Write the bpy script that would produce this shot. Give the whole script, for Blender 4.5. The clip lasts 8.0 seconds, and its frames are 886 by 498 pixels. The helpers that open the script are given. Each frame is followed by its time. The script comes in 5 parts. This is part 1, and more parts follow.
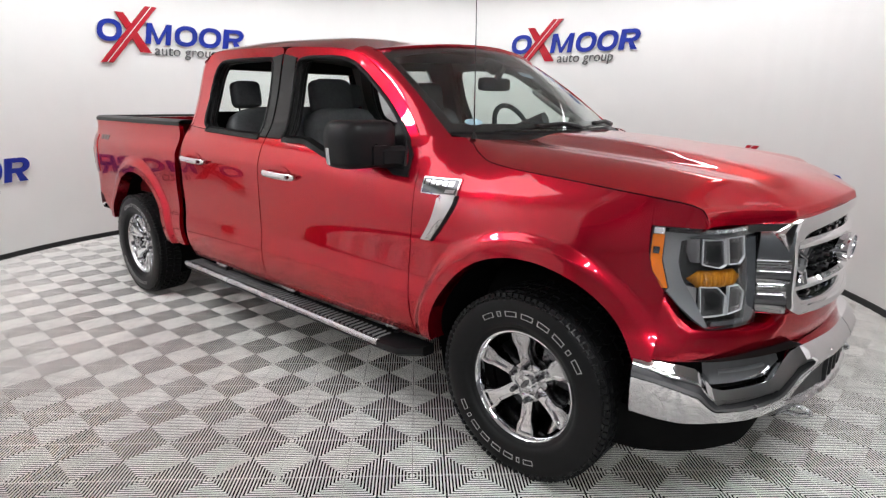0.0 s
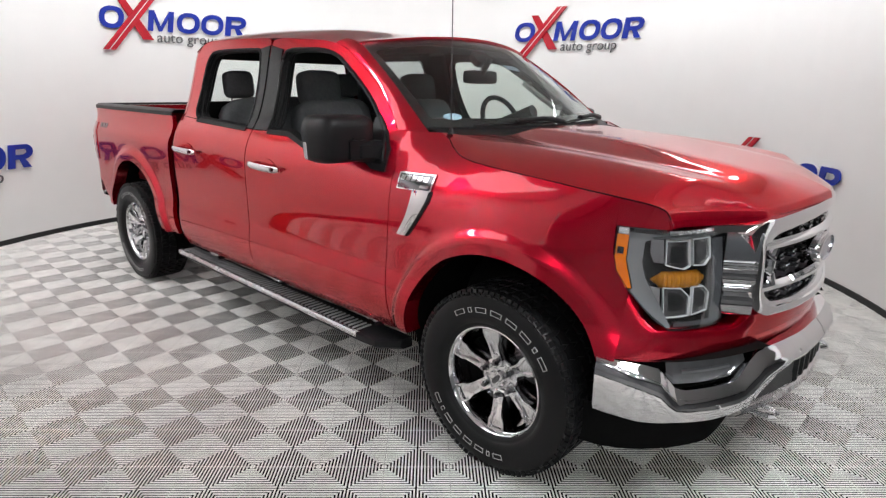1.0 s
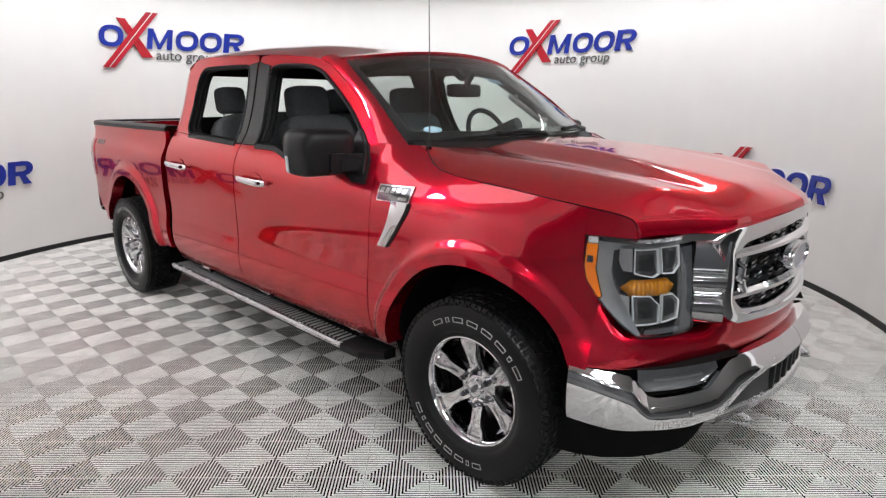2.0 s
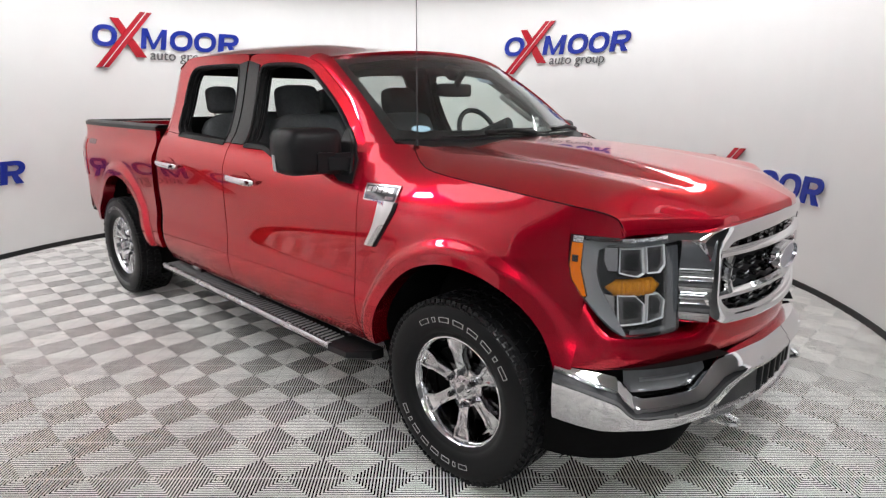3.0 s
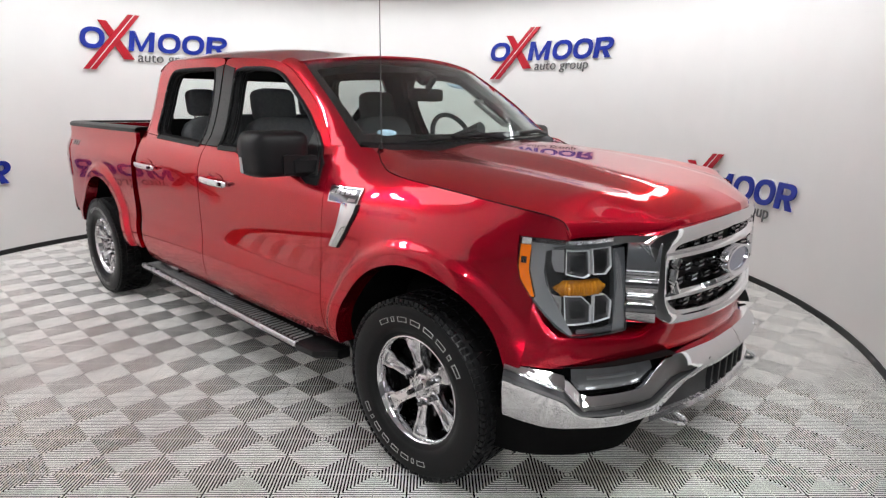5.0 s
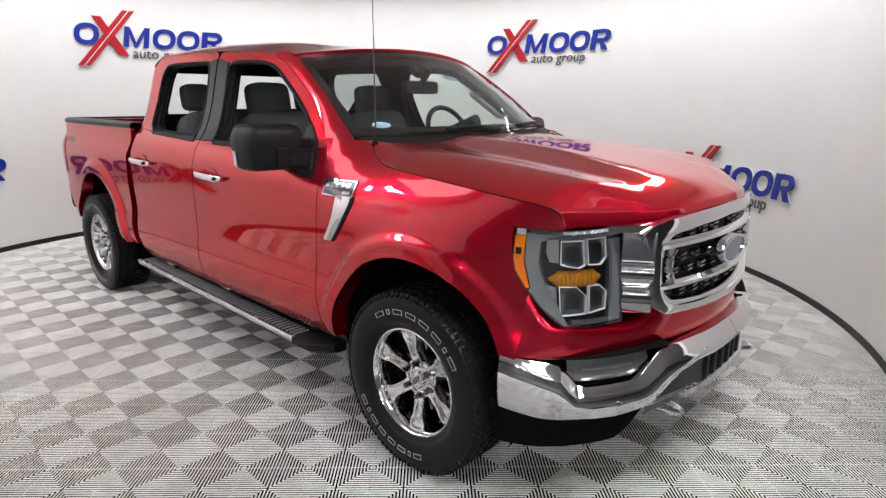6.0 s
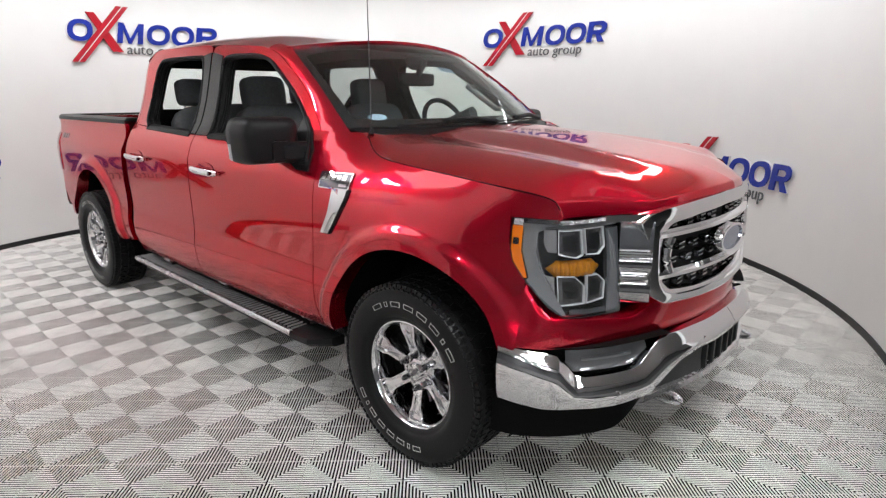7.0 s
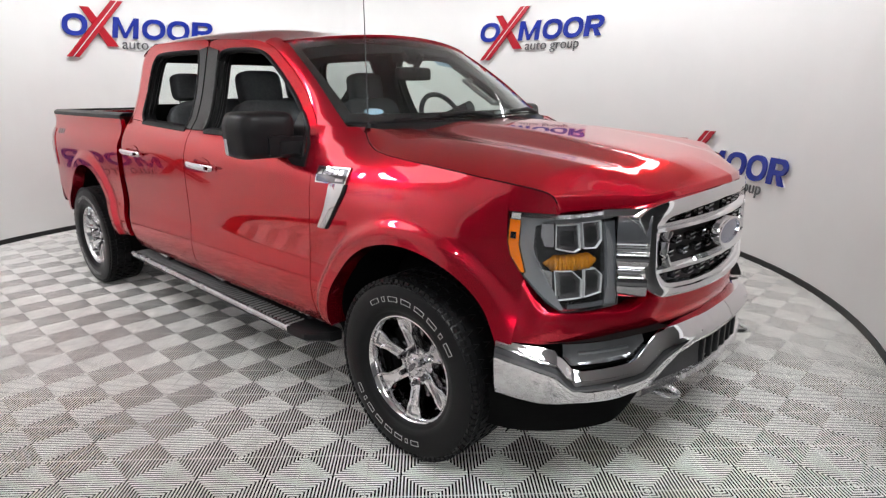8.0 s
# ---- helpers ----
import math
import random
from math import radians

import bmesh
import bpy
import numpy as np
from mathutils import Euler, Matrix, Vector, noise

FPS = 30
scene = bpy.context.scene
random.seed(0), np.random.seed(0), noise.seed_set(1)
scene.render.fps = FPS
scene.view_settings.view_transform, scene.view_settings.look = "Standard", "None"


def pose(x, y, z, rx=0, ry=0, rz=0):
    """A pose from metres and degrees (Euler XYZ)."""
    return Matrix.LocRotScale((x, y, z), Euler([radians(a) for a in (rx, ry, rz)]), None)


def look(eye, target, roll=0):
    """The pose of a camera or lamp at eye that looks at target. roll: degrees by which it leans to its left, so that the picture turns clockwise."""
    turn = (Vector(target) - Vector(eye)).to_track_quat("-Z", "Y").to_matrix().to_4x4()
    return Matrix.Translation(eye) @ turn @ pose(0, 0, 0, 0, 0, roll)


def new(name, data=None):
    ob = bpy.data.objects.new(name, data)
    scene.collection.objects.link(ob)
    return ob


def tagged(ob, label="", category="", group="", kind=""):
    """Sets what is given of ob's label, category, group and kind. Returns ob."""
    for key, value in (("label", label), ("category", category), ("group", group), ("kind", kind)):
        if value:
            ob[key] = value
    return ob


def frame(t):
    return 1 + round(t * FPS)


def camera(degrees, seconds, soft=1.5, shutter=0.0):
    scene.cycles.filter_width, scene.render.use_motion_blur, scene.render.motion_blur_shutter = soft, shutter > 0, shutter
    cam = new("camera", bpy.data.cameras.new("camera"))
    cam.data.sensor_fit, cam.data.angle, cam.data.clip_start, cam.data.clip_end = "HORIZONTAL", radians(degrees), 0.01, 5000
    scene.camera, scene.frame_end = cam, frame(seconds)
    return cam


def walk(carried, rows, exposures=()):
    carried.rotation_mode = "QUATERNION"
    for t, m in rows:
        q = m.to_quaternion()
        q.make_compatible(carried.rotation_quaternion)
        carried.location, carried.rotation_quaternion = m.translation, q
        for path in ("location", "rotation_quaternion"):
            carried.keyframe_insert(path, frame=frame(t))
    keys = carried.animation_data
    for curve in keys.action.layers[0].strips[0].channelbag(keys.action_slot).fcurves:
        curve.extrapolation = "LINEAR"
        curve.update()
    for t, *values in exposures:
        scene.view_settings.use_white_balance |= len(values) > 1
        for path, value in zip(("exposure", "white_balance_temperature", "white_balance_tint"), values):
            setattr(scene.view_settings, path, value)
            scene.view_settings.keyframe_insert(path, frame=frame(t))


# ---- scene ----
cam = camera(73.6, 8.0, soft=1.28)
PATH = [
    (0, (1.23, -2.859, 1.529), (-0.052, -1.401, 1.048), 0.5),
    (0.5, (1.273, -2.782, 1.555), (-0.015, -1.339, 1.047), 0.8),
    (1, (1.357, -2.749, 1.575), (0.051, -1.33, 1.047), 0.8),
    (1.5, (1.426, -2.717, 1.581), (0.097, -1.309, 1.083), 0.1),
    (3, (1.495, -2.648, 1.565), (0.169, -1.231, 1.083), 0.3),
    (3.5, (1.515, -2.621, 1.577), (0.197, -1.198, 1.087), 1.4),
    (4, (1.586, -2.609, 1.578), (0.267, -1.187, 1.089), 2.0),
    (4.5, (1.631, -2.595, 1.576), (0.306, -1.174, 1.104), 1.2),
    (6, (1.661, -2.564, 1.555), (0.343, -1.14, 1.07), 0.3),
    (6.5, (1.66, -2.561, 1.547), (0.344, -1.138, 1.055), -0.1),
    (7, (1.66, -2.558, 1.536), (0.349, -1.132, 1.037), -0.2),
    (7.5, (1.66, -2.557, 1.535), (0.353, -1.13, 1.028), -0.2),
    (8, (1.658, -2.554, 1.533), (0.356, -1.126, 1.018), -0.3),
]
walk(cam, [(t, look(eye, target, roll)) for t, eye, target, roll in PATH])

# ---- light ----
world = bpy.data.worlds.new("world")
scene.world = world
world.use_nodes = True
world.node_tree.nodes["Background"].inputs[0].default_value = (0.8, 0.85, 0.9, 1)
world.node_tree.nodes["Background"].inputs[1].default_value = 0.05
scene.view_settings.exposure = 0.21
PANEL_POWER = 115      # ceiling light panels
CEIL = 3.0             # height of the ceiling

# plan of the round booth, and of the tile grid
CX, CY, R = -2.24, 0.27, 3.875
TILE, TURN_F, TX, TY = 0.2805, 43.9, -1.106, -1.273


# ---- materials ----
def mat(name, color, rough=0.5, metal=0.0, coat=0.0, spread=0.0, scale=8.0, bump=0.0, bscale=60.0, spec=0.5, emit=0.0, trans=0.0, ior=1.45, alpha=1.0, island=0.0, wear=0.0, tint=None, spot="Object"):
    """A principled material; spread: large and small tone variation; bump: fine relief; island: tone per piece; wear: roughness variation."""
    m = bpy.data.materials.new(name)
    m.use_nodes = True
    nt = m.node_tree
    b = nt.nodes["Principled BSDF"]
    b.inputs["Base Color"].default_value = (*color, 1)
    b.inputs["Roughness"].default_value = rough
    b.inputs["Metallic"].default_value = metal
    b.inputs["Coat Weight"].default_value = coat
    b.inputs["Coat Roughness"].default_value = 0.006
    b.inputs["Specular IOR Level"].default_value = spec
    b.inputs["IOR"].default_value = ior
    b.inputs["Transmission Weight"].default_value = trans
    if tint:
        b.inputs["Specular Tint"].default_value = (*tint, 1)
    if emit:
        b.inputs["Emission Color"].default_value = (*color, 1)
        b.inputs["Emission Strength"].default_value = emit
    co = nt.nodes.new("ShaderNodeNewGeometry" if spot == "Position" else "ShaderNodeTexCoord")
    if spread or wear:
        n1 = nt.nodes.new("ShaderNodeTexNoise")
        n1.inputs["Scale"].default_value = scale
        n1.inputs["Detail"].default_value = 6
        n2 = nt.nodes.new("ShaderNodeTexNoise")
        n2.inputs["Scale"].default_value = scale * 0.13
        nt.links.new(co.outputs[spot], n1.inputs["Vector"])
        nt.links.new(co.outputs[spot], n2.inputs["Vector"])
        add = nt.nodes.new("ShaderNodeMath")
        add.operation = "ADD"
        nt.links.new(n1.outputs["Fac"], add.inputs[0])
        nt.links.new(n2.outputs["Fac"], add.inputs[1])
        src = add.outputs[0]
        if island:
            oi = nt.nodes.new("ShaderNodeObjectInfo")
            mu = nt.nodes.new("ShaderNodeMath")
            mu.operation = "MULTIPLY_ADD"
            mu.inputs[1].default_value = island
            nt.links.new(oi.outputs["Random"], mu.inputs[0])
            nt.links.new(src, mu.inputs[2])
            src = mu.outputs[0]
        if spread:
            mp = nt.nodes.new("ShaderNodeMapRange")
            mp.inputs["From Min"].default_value = 0.6
            mp.inputs["From Max"].default_value = 1.4
            mp.inputs["To Min"].default_value = 1 - spread
            mp.inputs["To Max"].default_value = 1 + spread
            nt.links.new(src, mp.inputs["Value"])
            mx = nt.nodes.new("ShaderNodeVectorMath")
            mx.operation = "SCALE"
            mx.inputs[0].default_value = color
            nt.links.new(mp.outputs[0], mx.inputs["Scale"])
            nt.links.new(mx.outputs[0], b.inputs["Base Color"])
        if wear:
            mr = nt.nodes.new("ShaderNodeMapRange")
            mr.inputs["From Min"].default_value = 0.6
            mr.inputs["From Max"].default_value = 1.4
            mr.inputs["To Min"].default_value = max(0.02, rough - wear)
            mr.inputs["To Max"].default_value = rough + wear
            nt.links.new(src, mr.inputs["Value"])
            nt.links.new(mr.outputs[0], b.inputs["Roughness"])
    if bump:
        nb = nt.nodes.new("ShaderNodeTexNoise")
        nb.inputs["Scale"].default_value = bscale
        nb.inputs["Detail"].default_value = 4
        nt.links.new(co.outputs[spot], nb.inputs["Vector"])
        bp = nt.nodes.new("ShaderNodeBump")
        bp.inputs["Strength"].default_value = bump
        bp.inputs["Distance"].default_value = 0.004
        nt.links.new(nb.outputs["Fac"], bp.inputs["Height"])
        nt.links.new(bp.outputs[0], b.inputs["Normal"])
    return m


WALL = mat("wall_paint", (0.80, 0.795, 0.78), 0.42, spread=0.025, scale=3, bump=0.05, bscale=25, wear=0.05)
# slow upright waves of the wall sheet
nt = WALL.node_tree
geo, squeeze, wave, swell = (nt.nodes.new(k) for k in ("ShaderNodeNewGeometry", "ShaderNodeMapping", "ShaderNodeTexNoise", "ShaderNodeBump"))
squeeze.inputs["Scale"].default_value = (1.5, 1.5, 0.14)
wave.inputs["Scale"].default_value = 1.0
wave.inputs["Detail"].default_value = 2
swell.inputs["Strength"].default_value = 0.5
swell.inputs["Distance"].default_value = 0.10
for a, b in ((geo.outputs["Position"], squeeze.inputs["Vector"]), (squeeze.outputs[0], wave.inputs["Vector"]), (wave.outputs["Fac"], swell.inputs["Height"])):
    nt.links.new(a, b)
fine = next(n for n in nt.nodes if n.type == "BUMP" and n != swell)
nt.links.new(swell.outputs[0], fine.inputs["Normal"])
CEILING = mat("ceiling_paint", (0.8, 0.8, 0.79), 0.8, spread=0.02, scale=4, bump=0.05)
BASE = mat("black_vinyl", (0.012, 0.012, 0.012), 0.4, spread=0.3, scale=12)
TILEM = mat("grey_tile_plastic", (0.78, 0.77, 0.735), 0.36, spread=0.20, scale=11, island=0.12, bump=0.08, bscale=90, wear=0.10, spec=0.2, spot="Position")
# near-black sheet under the tiles, in place of the shade in their grooves
GROOVE_SHADE = mat("groove_shade_black", (0.007, 0.007, 0.0075), 0.95, spread=0.3, scale=6, spec=0.05)
HALL_WALL = mat("hall_wall_paint", (0.16, 0.16, 0.165), 0.7, spread=0.1, scale=2)
HALL = mat("hall_floor_concrete", (0.10, 0.10, 0.098), 0.5, spread=0.15, scale=2)
PANEL = mat("led_panel", (0.97, 0.98, 1.0), 0.5, emit=PANEL_POWER)
SIDE_PANEL = mat("side_panel", (0.97, 0.98, 1.0), 0.5, emit=PANEL_POWER * 0.60)
# fill light, added to brighten the bumper and the floor before it
FRONT_FILL = mat("front_fill", (0.97, 0.98, 1.0), 0.5, emit=PANEL_POWER * 0.13)
WIDE_FILL = mat("wide_fill", (0.97, 0.98, 1.0), 0.5, emit=PANEL_POWER * 0.017)
SOFT_PANEL = mat("soft_panel", (0.97, 0.98, 1.0), 0.5, emit=PANEL_POWER * 0.089)
WHITE_TRIM = mat("white_trim", (0.75, 0.75, 0.75), 0.4)
BLUE = mat("blue_acrylic", (0.012, 0.03, 0.30), 0.25, spread=0.12, scale=5)
RED_SIGN = mat("red_acrylic", (0.42, 0.01, 0.022), 0.25, spread=0.12, scale=5)
GREY_SIGN = mat("grey_acrylic", (0.10, 0.10, 0.105), 0.35, spread=0.1, scale=5)
WHITE_SIGN = mat("white_acrylic", (0.8, 0.8, 0.8), 0.3)
PAINT = mat("red_metallic_paint", (0.60, 0.003, 0.026), 0.27, 0.88, coat=1.0, spread=0.12, scale=900, tint=(0.7, 0.03, 0.06))
PAINT.node_tree.nodes["Principled BSDF"].inputs["Coat IOR"].default_value = 1.62
INNER_RED = mat("red_bed_paint", (0.22, 0.006, 0.012), 0.5, spread=0.1, scale=20)
CHROME = mat("chrome", (0.80, 0.80, 0.81), 0.06, 1.0, wear=0.03, scale=14)
DARK_CHROME = mat("dark_chrome", (0.20, 0.20, 0.21), 0.12, 1.0, wear=0.03, scale=14)
SMOKED = mat("smoked_chrome", (0.42, 0.42, 0.43), 0.10, 1.0, wear=0.03, scale=14)
SATIN = mat("satin_aluminium", (0.75, 0.75, 0.76), 0.25, 1.0, spread=0.08, scale=30, wear=0.06)
BLACK = mat("black_plastic", (0.010, 0.010, 0.011), 0.42, spread=0.15, scale=30, bump=0.12, bscale=500, wear=0.06, spec=0.3)
GLOSS_BLACK = mat("gloss_black", (0.014, 0.014, 0.015), 0.22, spread=0.1, scale=9)
TRIM = mat("black_trim", (0.009, 0.009, 0.0095), 0.5, spread=0.12, scale=30, spec=0.22)
# step ribs, a lighter grey than the black board
STEP_RIB = mat("light_grey_rib", (0.34, 0.34, 0.34), 0.32, spread=0.2, scale=30)
DARK = mat("wheel_well_black", (0.005, 0.005, 0.005), 0.9, spread=0.3, scale=10, spec=0.08)
RUBBER = mat("tyre_rubber", (0.0075, 0.0075, 0.008), 0.40, spread=0.25, scale=18, bump=0.15, bscale=220, wear=0.1, spec=0.28)
LETTER = mat("white_rubber", (0.45, 0.45, 0.44), 0.6, spread=0.1, scale=40)
CLOTH = mat("charcoal_seat_cloth", (0.11, 0.117, 0.122), 0.9, spread=0.2, scale=60, bump=0.3, bscale=700)
DASHM = mat("charcoal_dash_plastic", (0.04, 0.042, 0.044), 0.6, spread=0.12, scale=40, bump=0.15, bscale=400)
LINER = mat("grey_headliner", (0.22, 0.22, 0.215), 0.95, spread=0.08, scale=60, bump=0.2, bscale=500)
AMBER = mat("amber_plastic", (0.58, 0.15, 0.004), 0.15, coat=0.6, spread=0.12, scale=60)
AMBER_DEEP = mat("deep_amber_plastic", (0.34, 0.13, 0.008), 0.1, coat=0.8, spread=0.2, scale=90)
LAMP_GREY = mat("lamp_grey_plastic", (0.06, 0.064, 0.07), 0.25, spread=0.1, scale=20, coat=0.4)
LAMP_GUIDE = mat("light_guide_plastic", (0.16, 0.168, 0.175), 0.18, coat=0.6, spread=0.06, scale=20)
FOG = mat("fog_lamp_glass", (0.24, 0.25, 0.26), 0.16, metal=0.6, coat=1.0, spread=0.25, scale=14)
LAMP_WHITE = mat("white_light_pipe", (0.58, 0.60, 0.61), 0.25)
LAMP_RED = mat("red_lamp_plastic", (0.45, 0.008, 0.012), 0.12, coat=1.0, spread=0.1, scale=40)
LENS = mat("clear_lens", (1, 1, 1), 0.01, trans=1.0, ior=1.45, spec=0.5)
PRIVACY = mat("privacy_glass", (0.60, 0.63, 0.62), 0.01, trans=1.0, ior=1.25)
GLASS = mat("tinted_glass", (0.86, 0.93, 0.90), 0.01, trans=1.0, ior=1.25)
LOWER_GREY = mat("dark_grey_plastic", (0.045, 0.045, 0.047), 0.45, spread=0.15, scale=30, bump=0.1, bscale=400)
MESHM = mat("black_grille_plastic", (0.010, 0.010, 0.011), 0.35, spread=0.2, scale=30)
STICKER = mat("pale_sticker", (0.36, 0.50, 0.62), 0.5)
BADGE_BLUE = mat("badge_blue", (0.12, 0.15, 0.26), 0.16, metal=0.7, coat=1.0)


# ---- mesh helpers ----
def obj(name, verts, faces, material, parent=None, label="", smooth=35, fix=True):
    """One mesh object from vertices and faces; smooth: the angle above which edges stay sharp."""
    me = bpy.data.meshes.new(name)
    me.from_pydata([tuple(v) for v in verts], [], [tuple(f) for f in faces])
    if fix:
        bm = bmesh.new()
        bm.from_mesh(me)
        bmesh.ops.recalc_face_normals(bm, faces=bm.faces)
        bm.to_mesh(me)
        bm.free()
    me.update()
    if smooth:
        me.shade_smooth()
        me.set_sharp_from_angle(angle=radians(smooth))
    me.materials.append(material)
    ob = new(name, me)
    if parent:
        ob.parent = parent
    if label:
        tagged(ob, label)
    return ob


class Geo:
    """A growing mesh."""

    def __init__(self):
        self.v, self.f = [], []

    def add(self, verts, faces):
        n = len(self.v)
        self.v += [tuple(p) for p in verts]
        self.f += [tuple(i + n for i in f) for f in faces]
        return self

    def grid(self, rows, closed=False, flip=False):
        """Quads over rows of points, all rows equally long."""
        h, w = len(rows), len(rows[0])
        faces = []
        for i in range(h - 1):
            for j in range(w if closed else w - 1):
                k = (j + 1) % w
                q = (i * w + j, i * w + k, (i + 1) * w + k, (i + 1) * w + j)
                faces.append(q[::-1] if flip else q)
        return self.add([p for r in rows for p in r], faces)

    def box(self, cx, cy, cz, sx, sy, sz, m=None, bevel=0.0):
        """A box, its upright edges and rims cut by bevel."""
        b = min(bevel, sx / 2.1, sy / 2.1, sz / 2.1)
        rows = []
        for z, i in ((-sz / 2, b), (-sz / 2 + b, 0), (sz / 2 - b, 0), (sz / 2, b)):
            x, y, c = sx / 2 - i, sy / 2 - i, max(b, 1e-4)
            rows.append([(x, -y + c, z), (x, y - c, z), (x - c, y, z), (-x + c, y, z), (-x, y - c, z), (-x, -y + c, z), (-x + c, -y, z), (x - c, -y, z)])
        if b < 1e-5:
            x, y, z = sx / 2, sy / 2, sz / 2
            v = [(x * a, y * e, z * d) for d in (-1, 1) for a, e in ((1, -1), (1, 1), (-1, 1), (-1, -1))]
            f = [(3, 2, 1, 0), (4, 5, 6, 7)] + [(i, (i + 1) % 4, 4 + (i + 1) % 4, 4 + i) for i in range(4)]
        else:
            v = [p for r in rows for p in r]
            f = [tuple(range(7, -1, -1)), tuple(range(24, 32))]
            f += [(r * 8 + j, r * 8 + (j + 1) % 8, r * 8 + 8 + (j + 1) % 8, r * 8 + 8 + j) for r in range(3) for j in range(8)]
        mm = Matrix.Translation((cx, cy, cz)) @ (m or Matrix())
        return self.add([mm @ Vector(p) for p in v], f)

    def prism(self, outline, place, d0, d1):
        """A polygon (u, w) raised from depth d0 to d1 by place(u, w, d)."""
        n = len(outline)
        v = [place(u, w, d0) for u, w in outline] + [place(u, w, d1) for u, w in outline]
        f = [tuple(range(n - 1, -1, -1)), tuple(range(n, 2 * n))] + [(i, (i + 1) % n, n + (i + 1) % n, n + i) for i in range(n)]
        return self.add(v, f)

    def ring(self, outer, inner, place, d0, d1):
        """A frame between two outlines of equal length, raised from d0 to d1."""
        n = len(outer)
        v = [place(u, w, d) for d in (d0, d1) for o in (outer, inner) for u, w in o]
        f = []
        for i in range(n):
            j = (i + 1) % n
            f += [(2 * n + i, 2 * n + j, 3 * n + j, 3 * n + i), (j, i, n + i, n + j), (i, j, 2 * n + j, 2 * n + i), (n + j, n + i, 3 * n + i, 3 * n + j)]
        return self.add(v, f)

    def tube(self, path, radius, sides=8, caps=True, squash=1.0, up=(0, 0, 1)):
        """A round bar along a path; radius may be a list."""
        path = [Vector(p) for p in path]
        rows = []
        for i, p in enumerate(path):
            d = (path[min(i + 1, len(path) - 1)] - path[max(i - 1, 0)]).normalized()
            u = Vector(up) if abs(d.dot(Vector(up))) < 0.95 else Vector((1, 0, 0))
            a = d.cross(u).normalized()
            b = a.cross(d).normalized()
            r = radius[i] if isinstance(radius, (list, tuple)) else radius
            rows.append([p + a * r * math.cos(2 * math.pi * k / sides) + b * r * squash * math.sin(2 * math.pi * k / sides) for k in range(sides)])
        n = len(self.v)
        self.grid(rows, closed=True)
        if caps:
            self.f.append(tuple(n + k for k in range(sides - 1, -1, -1)))
            self.f.append(tuple(n + (len(rows) - 1) * sides + k for k in range(sides)))
        return self

    def lathe(self, profile, turns=64, axis="y"):
        """Turn a profile of (radius, along) round an axis through the origin."""
        rows = []
        for r, a in profile:
            row = []
            for k in range(turns):
                t = 2 * math.pi * k / turns
                c, s = r * math.cos(t), r * math.sin(t)
                row.append({"y": (c, a, s), "z": (c, s, a), "x": (a, c, s)}[axis])
            rows.append(row)
        return self.grid(rows, closed=True)

    def move(self, m):
        self.v = [tuple(m @ Vector(p)) for p in self.v]
        return self

    def make(self, name, material, parent=None, label="", smooth=35, side=1):
        """side -1 mirrors it across the truck's middle plane."""
        v = self.v if side > 0 else [(x, -y, z) for x, y, z in self.v]
        f = self.f if side > 0 else [q[::-1] for q in self.f]
        return obj(name, v, f, material, parent, label, smooth)


def empty(name, at=(0, 0, 0), label="", category="", group=""):
    e = new(name)
    e.location = at
    return tagged(e, label, category, group)


def lerp(a, b, t):
    return a + (b - a) * t


def smooth(a, b, x):
    t = min(1, max(0, (x - a) / (b - a)))
    return t * t * (3 - 2 * t)


def interp(x, xs, ys):
    return float(np.interp(x, xs, ys))


def curve(x, xs, ys):
    """Smooth monotone interpolation through (xs, ys)."""
    if x <= xs[0]:
        return ys[0]
    if x >= xs[-1]:
        return ys[-1]
    n = len(xs)
    i = next(k for k in range(n - 1) if x <= xs[k + 1])
    h = [xs[k + 1] - xs[k] for k in range(n - 1)]
    d = [(ys[k + 1] - ys[k]) / h[k] for k in range(n - 1)]

    def slope(k):
        if k == 0:
            return d[0]
        if k == n - 1:
            return d[-1]
        if d[k - 1] * d[k] <= 0:
            return 0.0
        a, b = 2 * h[k] + h[k - 1], h[k] + 2 * h[k - 1]
        return (a + b) / (a / d[k - 1] + b / d[k])

    t = (x - xs[i]) / h[i]
    m0, m1 = slope(i) * h[i], slope(i + 1) * h[i]
    return (2 * t ** 3 - 3 * t * t + 1) * ys[i] + (t ** 3 - 2 * t * t + t) * m0 + (3 * t * t - 2 * t ** 3) * ys[i + 1] + (t ** 3 - t * t) * m1


def spline(pts, n):
    """n points on a smooth open curve through pts."""
    p = np.array([pts[0]] + list(pts) + [pts[-1]], float)
    out = []
    for k in range(n):
        t = k / (n - 1) * (len(pts) - 1)
        i = min(int(t), len(pts) - 2)
        t -= i
        a, b, c, d = p[i], p[i + 1], p[i + 2], p[i + 3]
        out.append(tuple(0.5 * (2 * b + (c - a) * t + (2 * a - 5 * b + 4 * c - d) * t * t + (3 * b - 3 * c + d - a) * t ** 3)))
    return out


def resample(poly, n, closed=False):
    """n points evenly along a polyline, which keeps its ends."""
    p = np.array(list(poly) + ([poly[0]] if closed else []), float)
    s = np.r_[0, np.cumsum(np.linalg.norm(np.diff(p, axis=0), axis=1))]
    t = np.linspace(0, s[-1], n + 1)[:-1] if closed else np.linspace(0, s[-1], n)
    return [tuple(np.interp(v, s, p[:, k]) for k in range(p.shape[1])) for v in t]


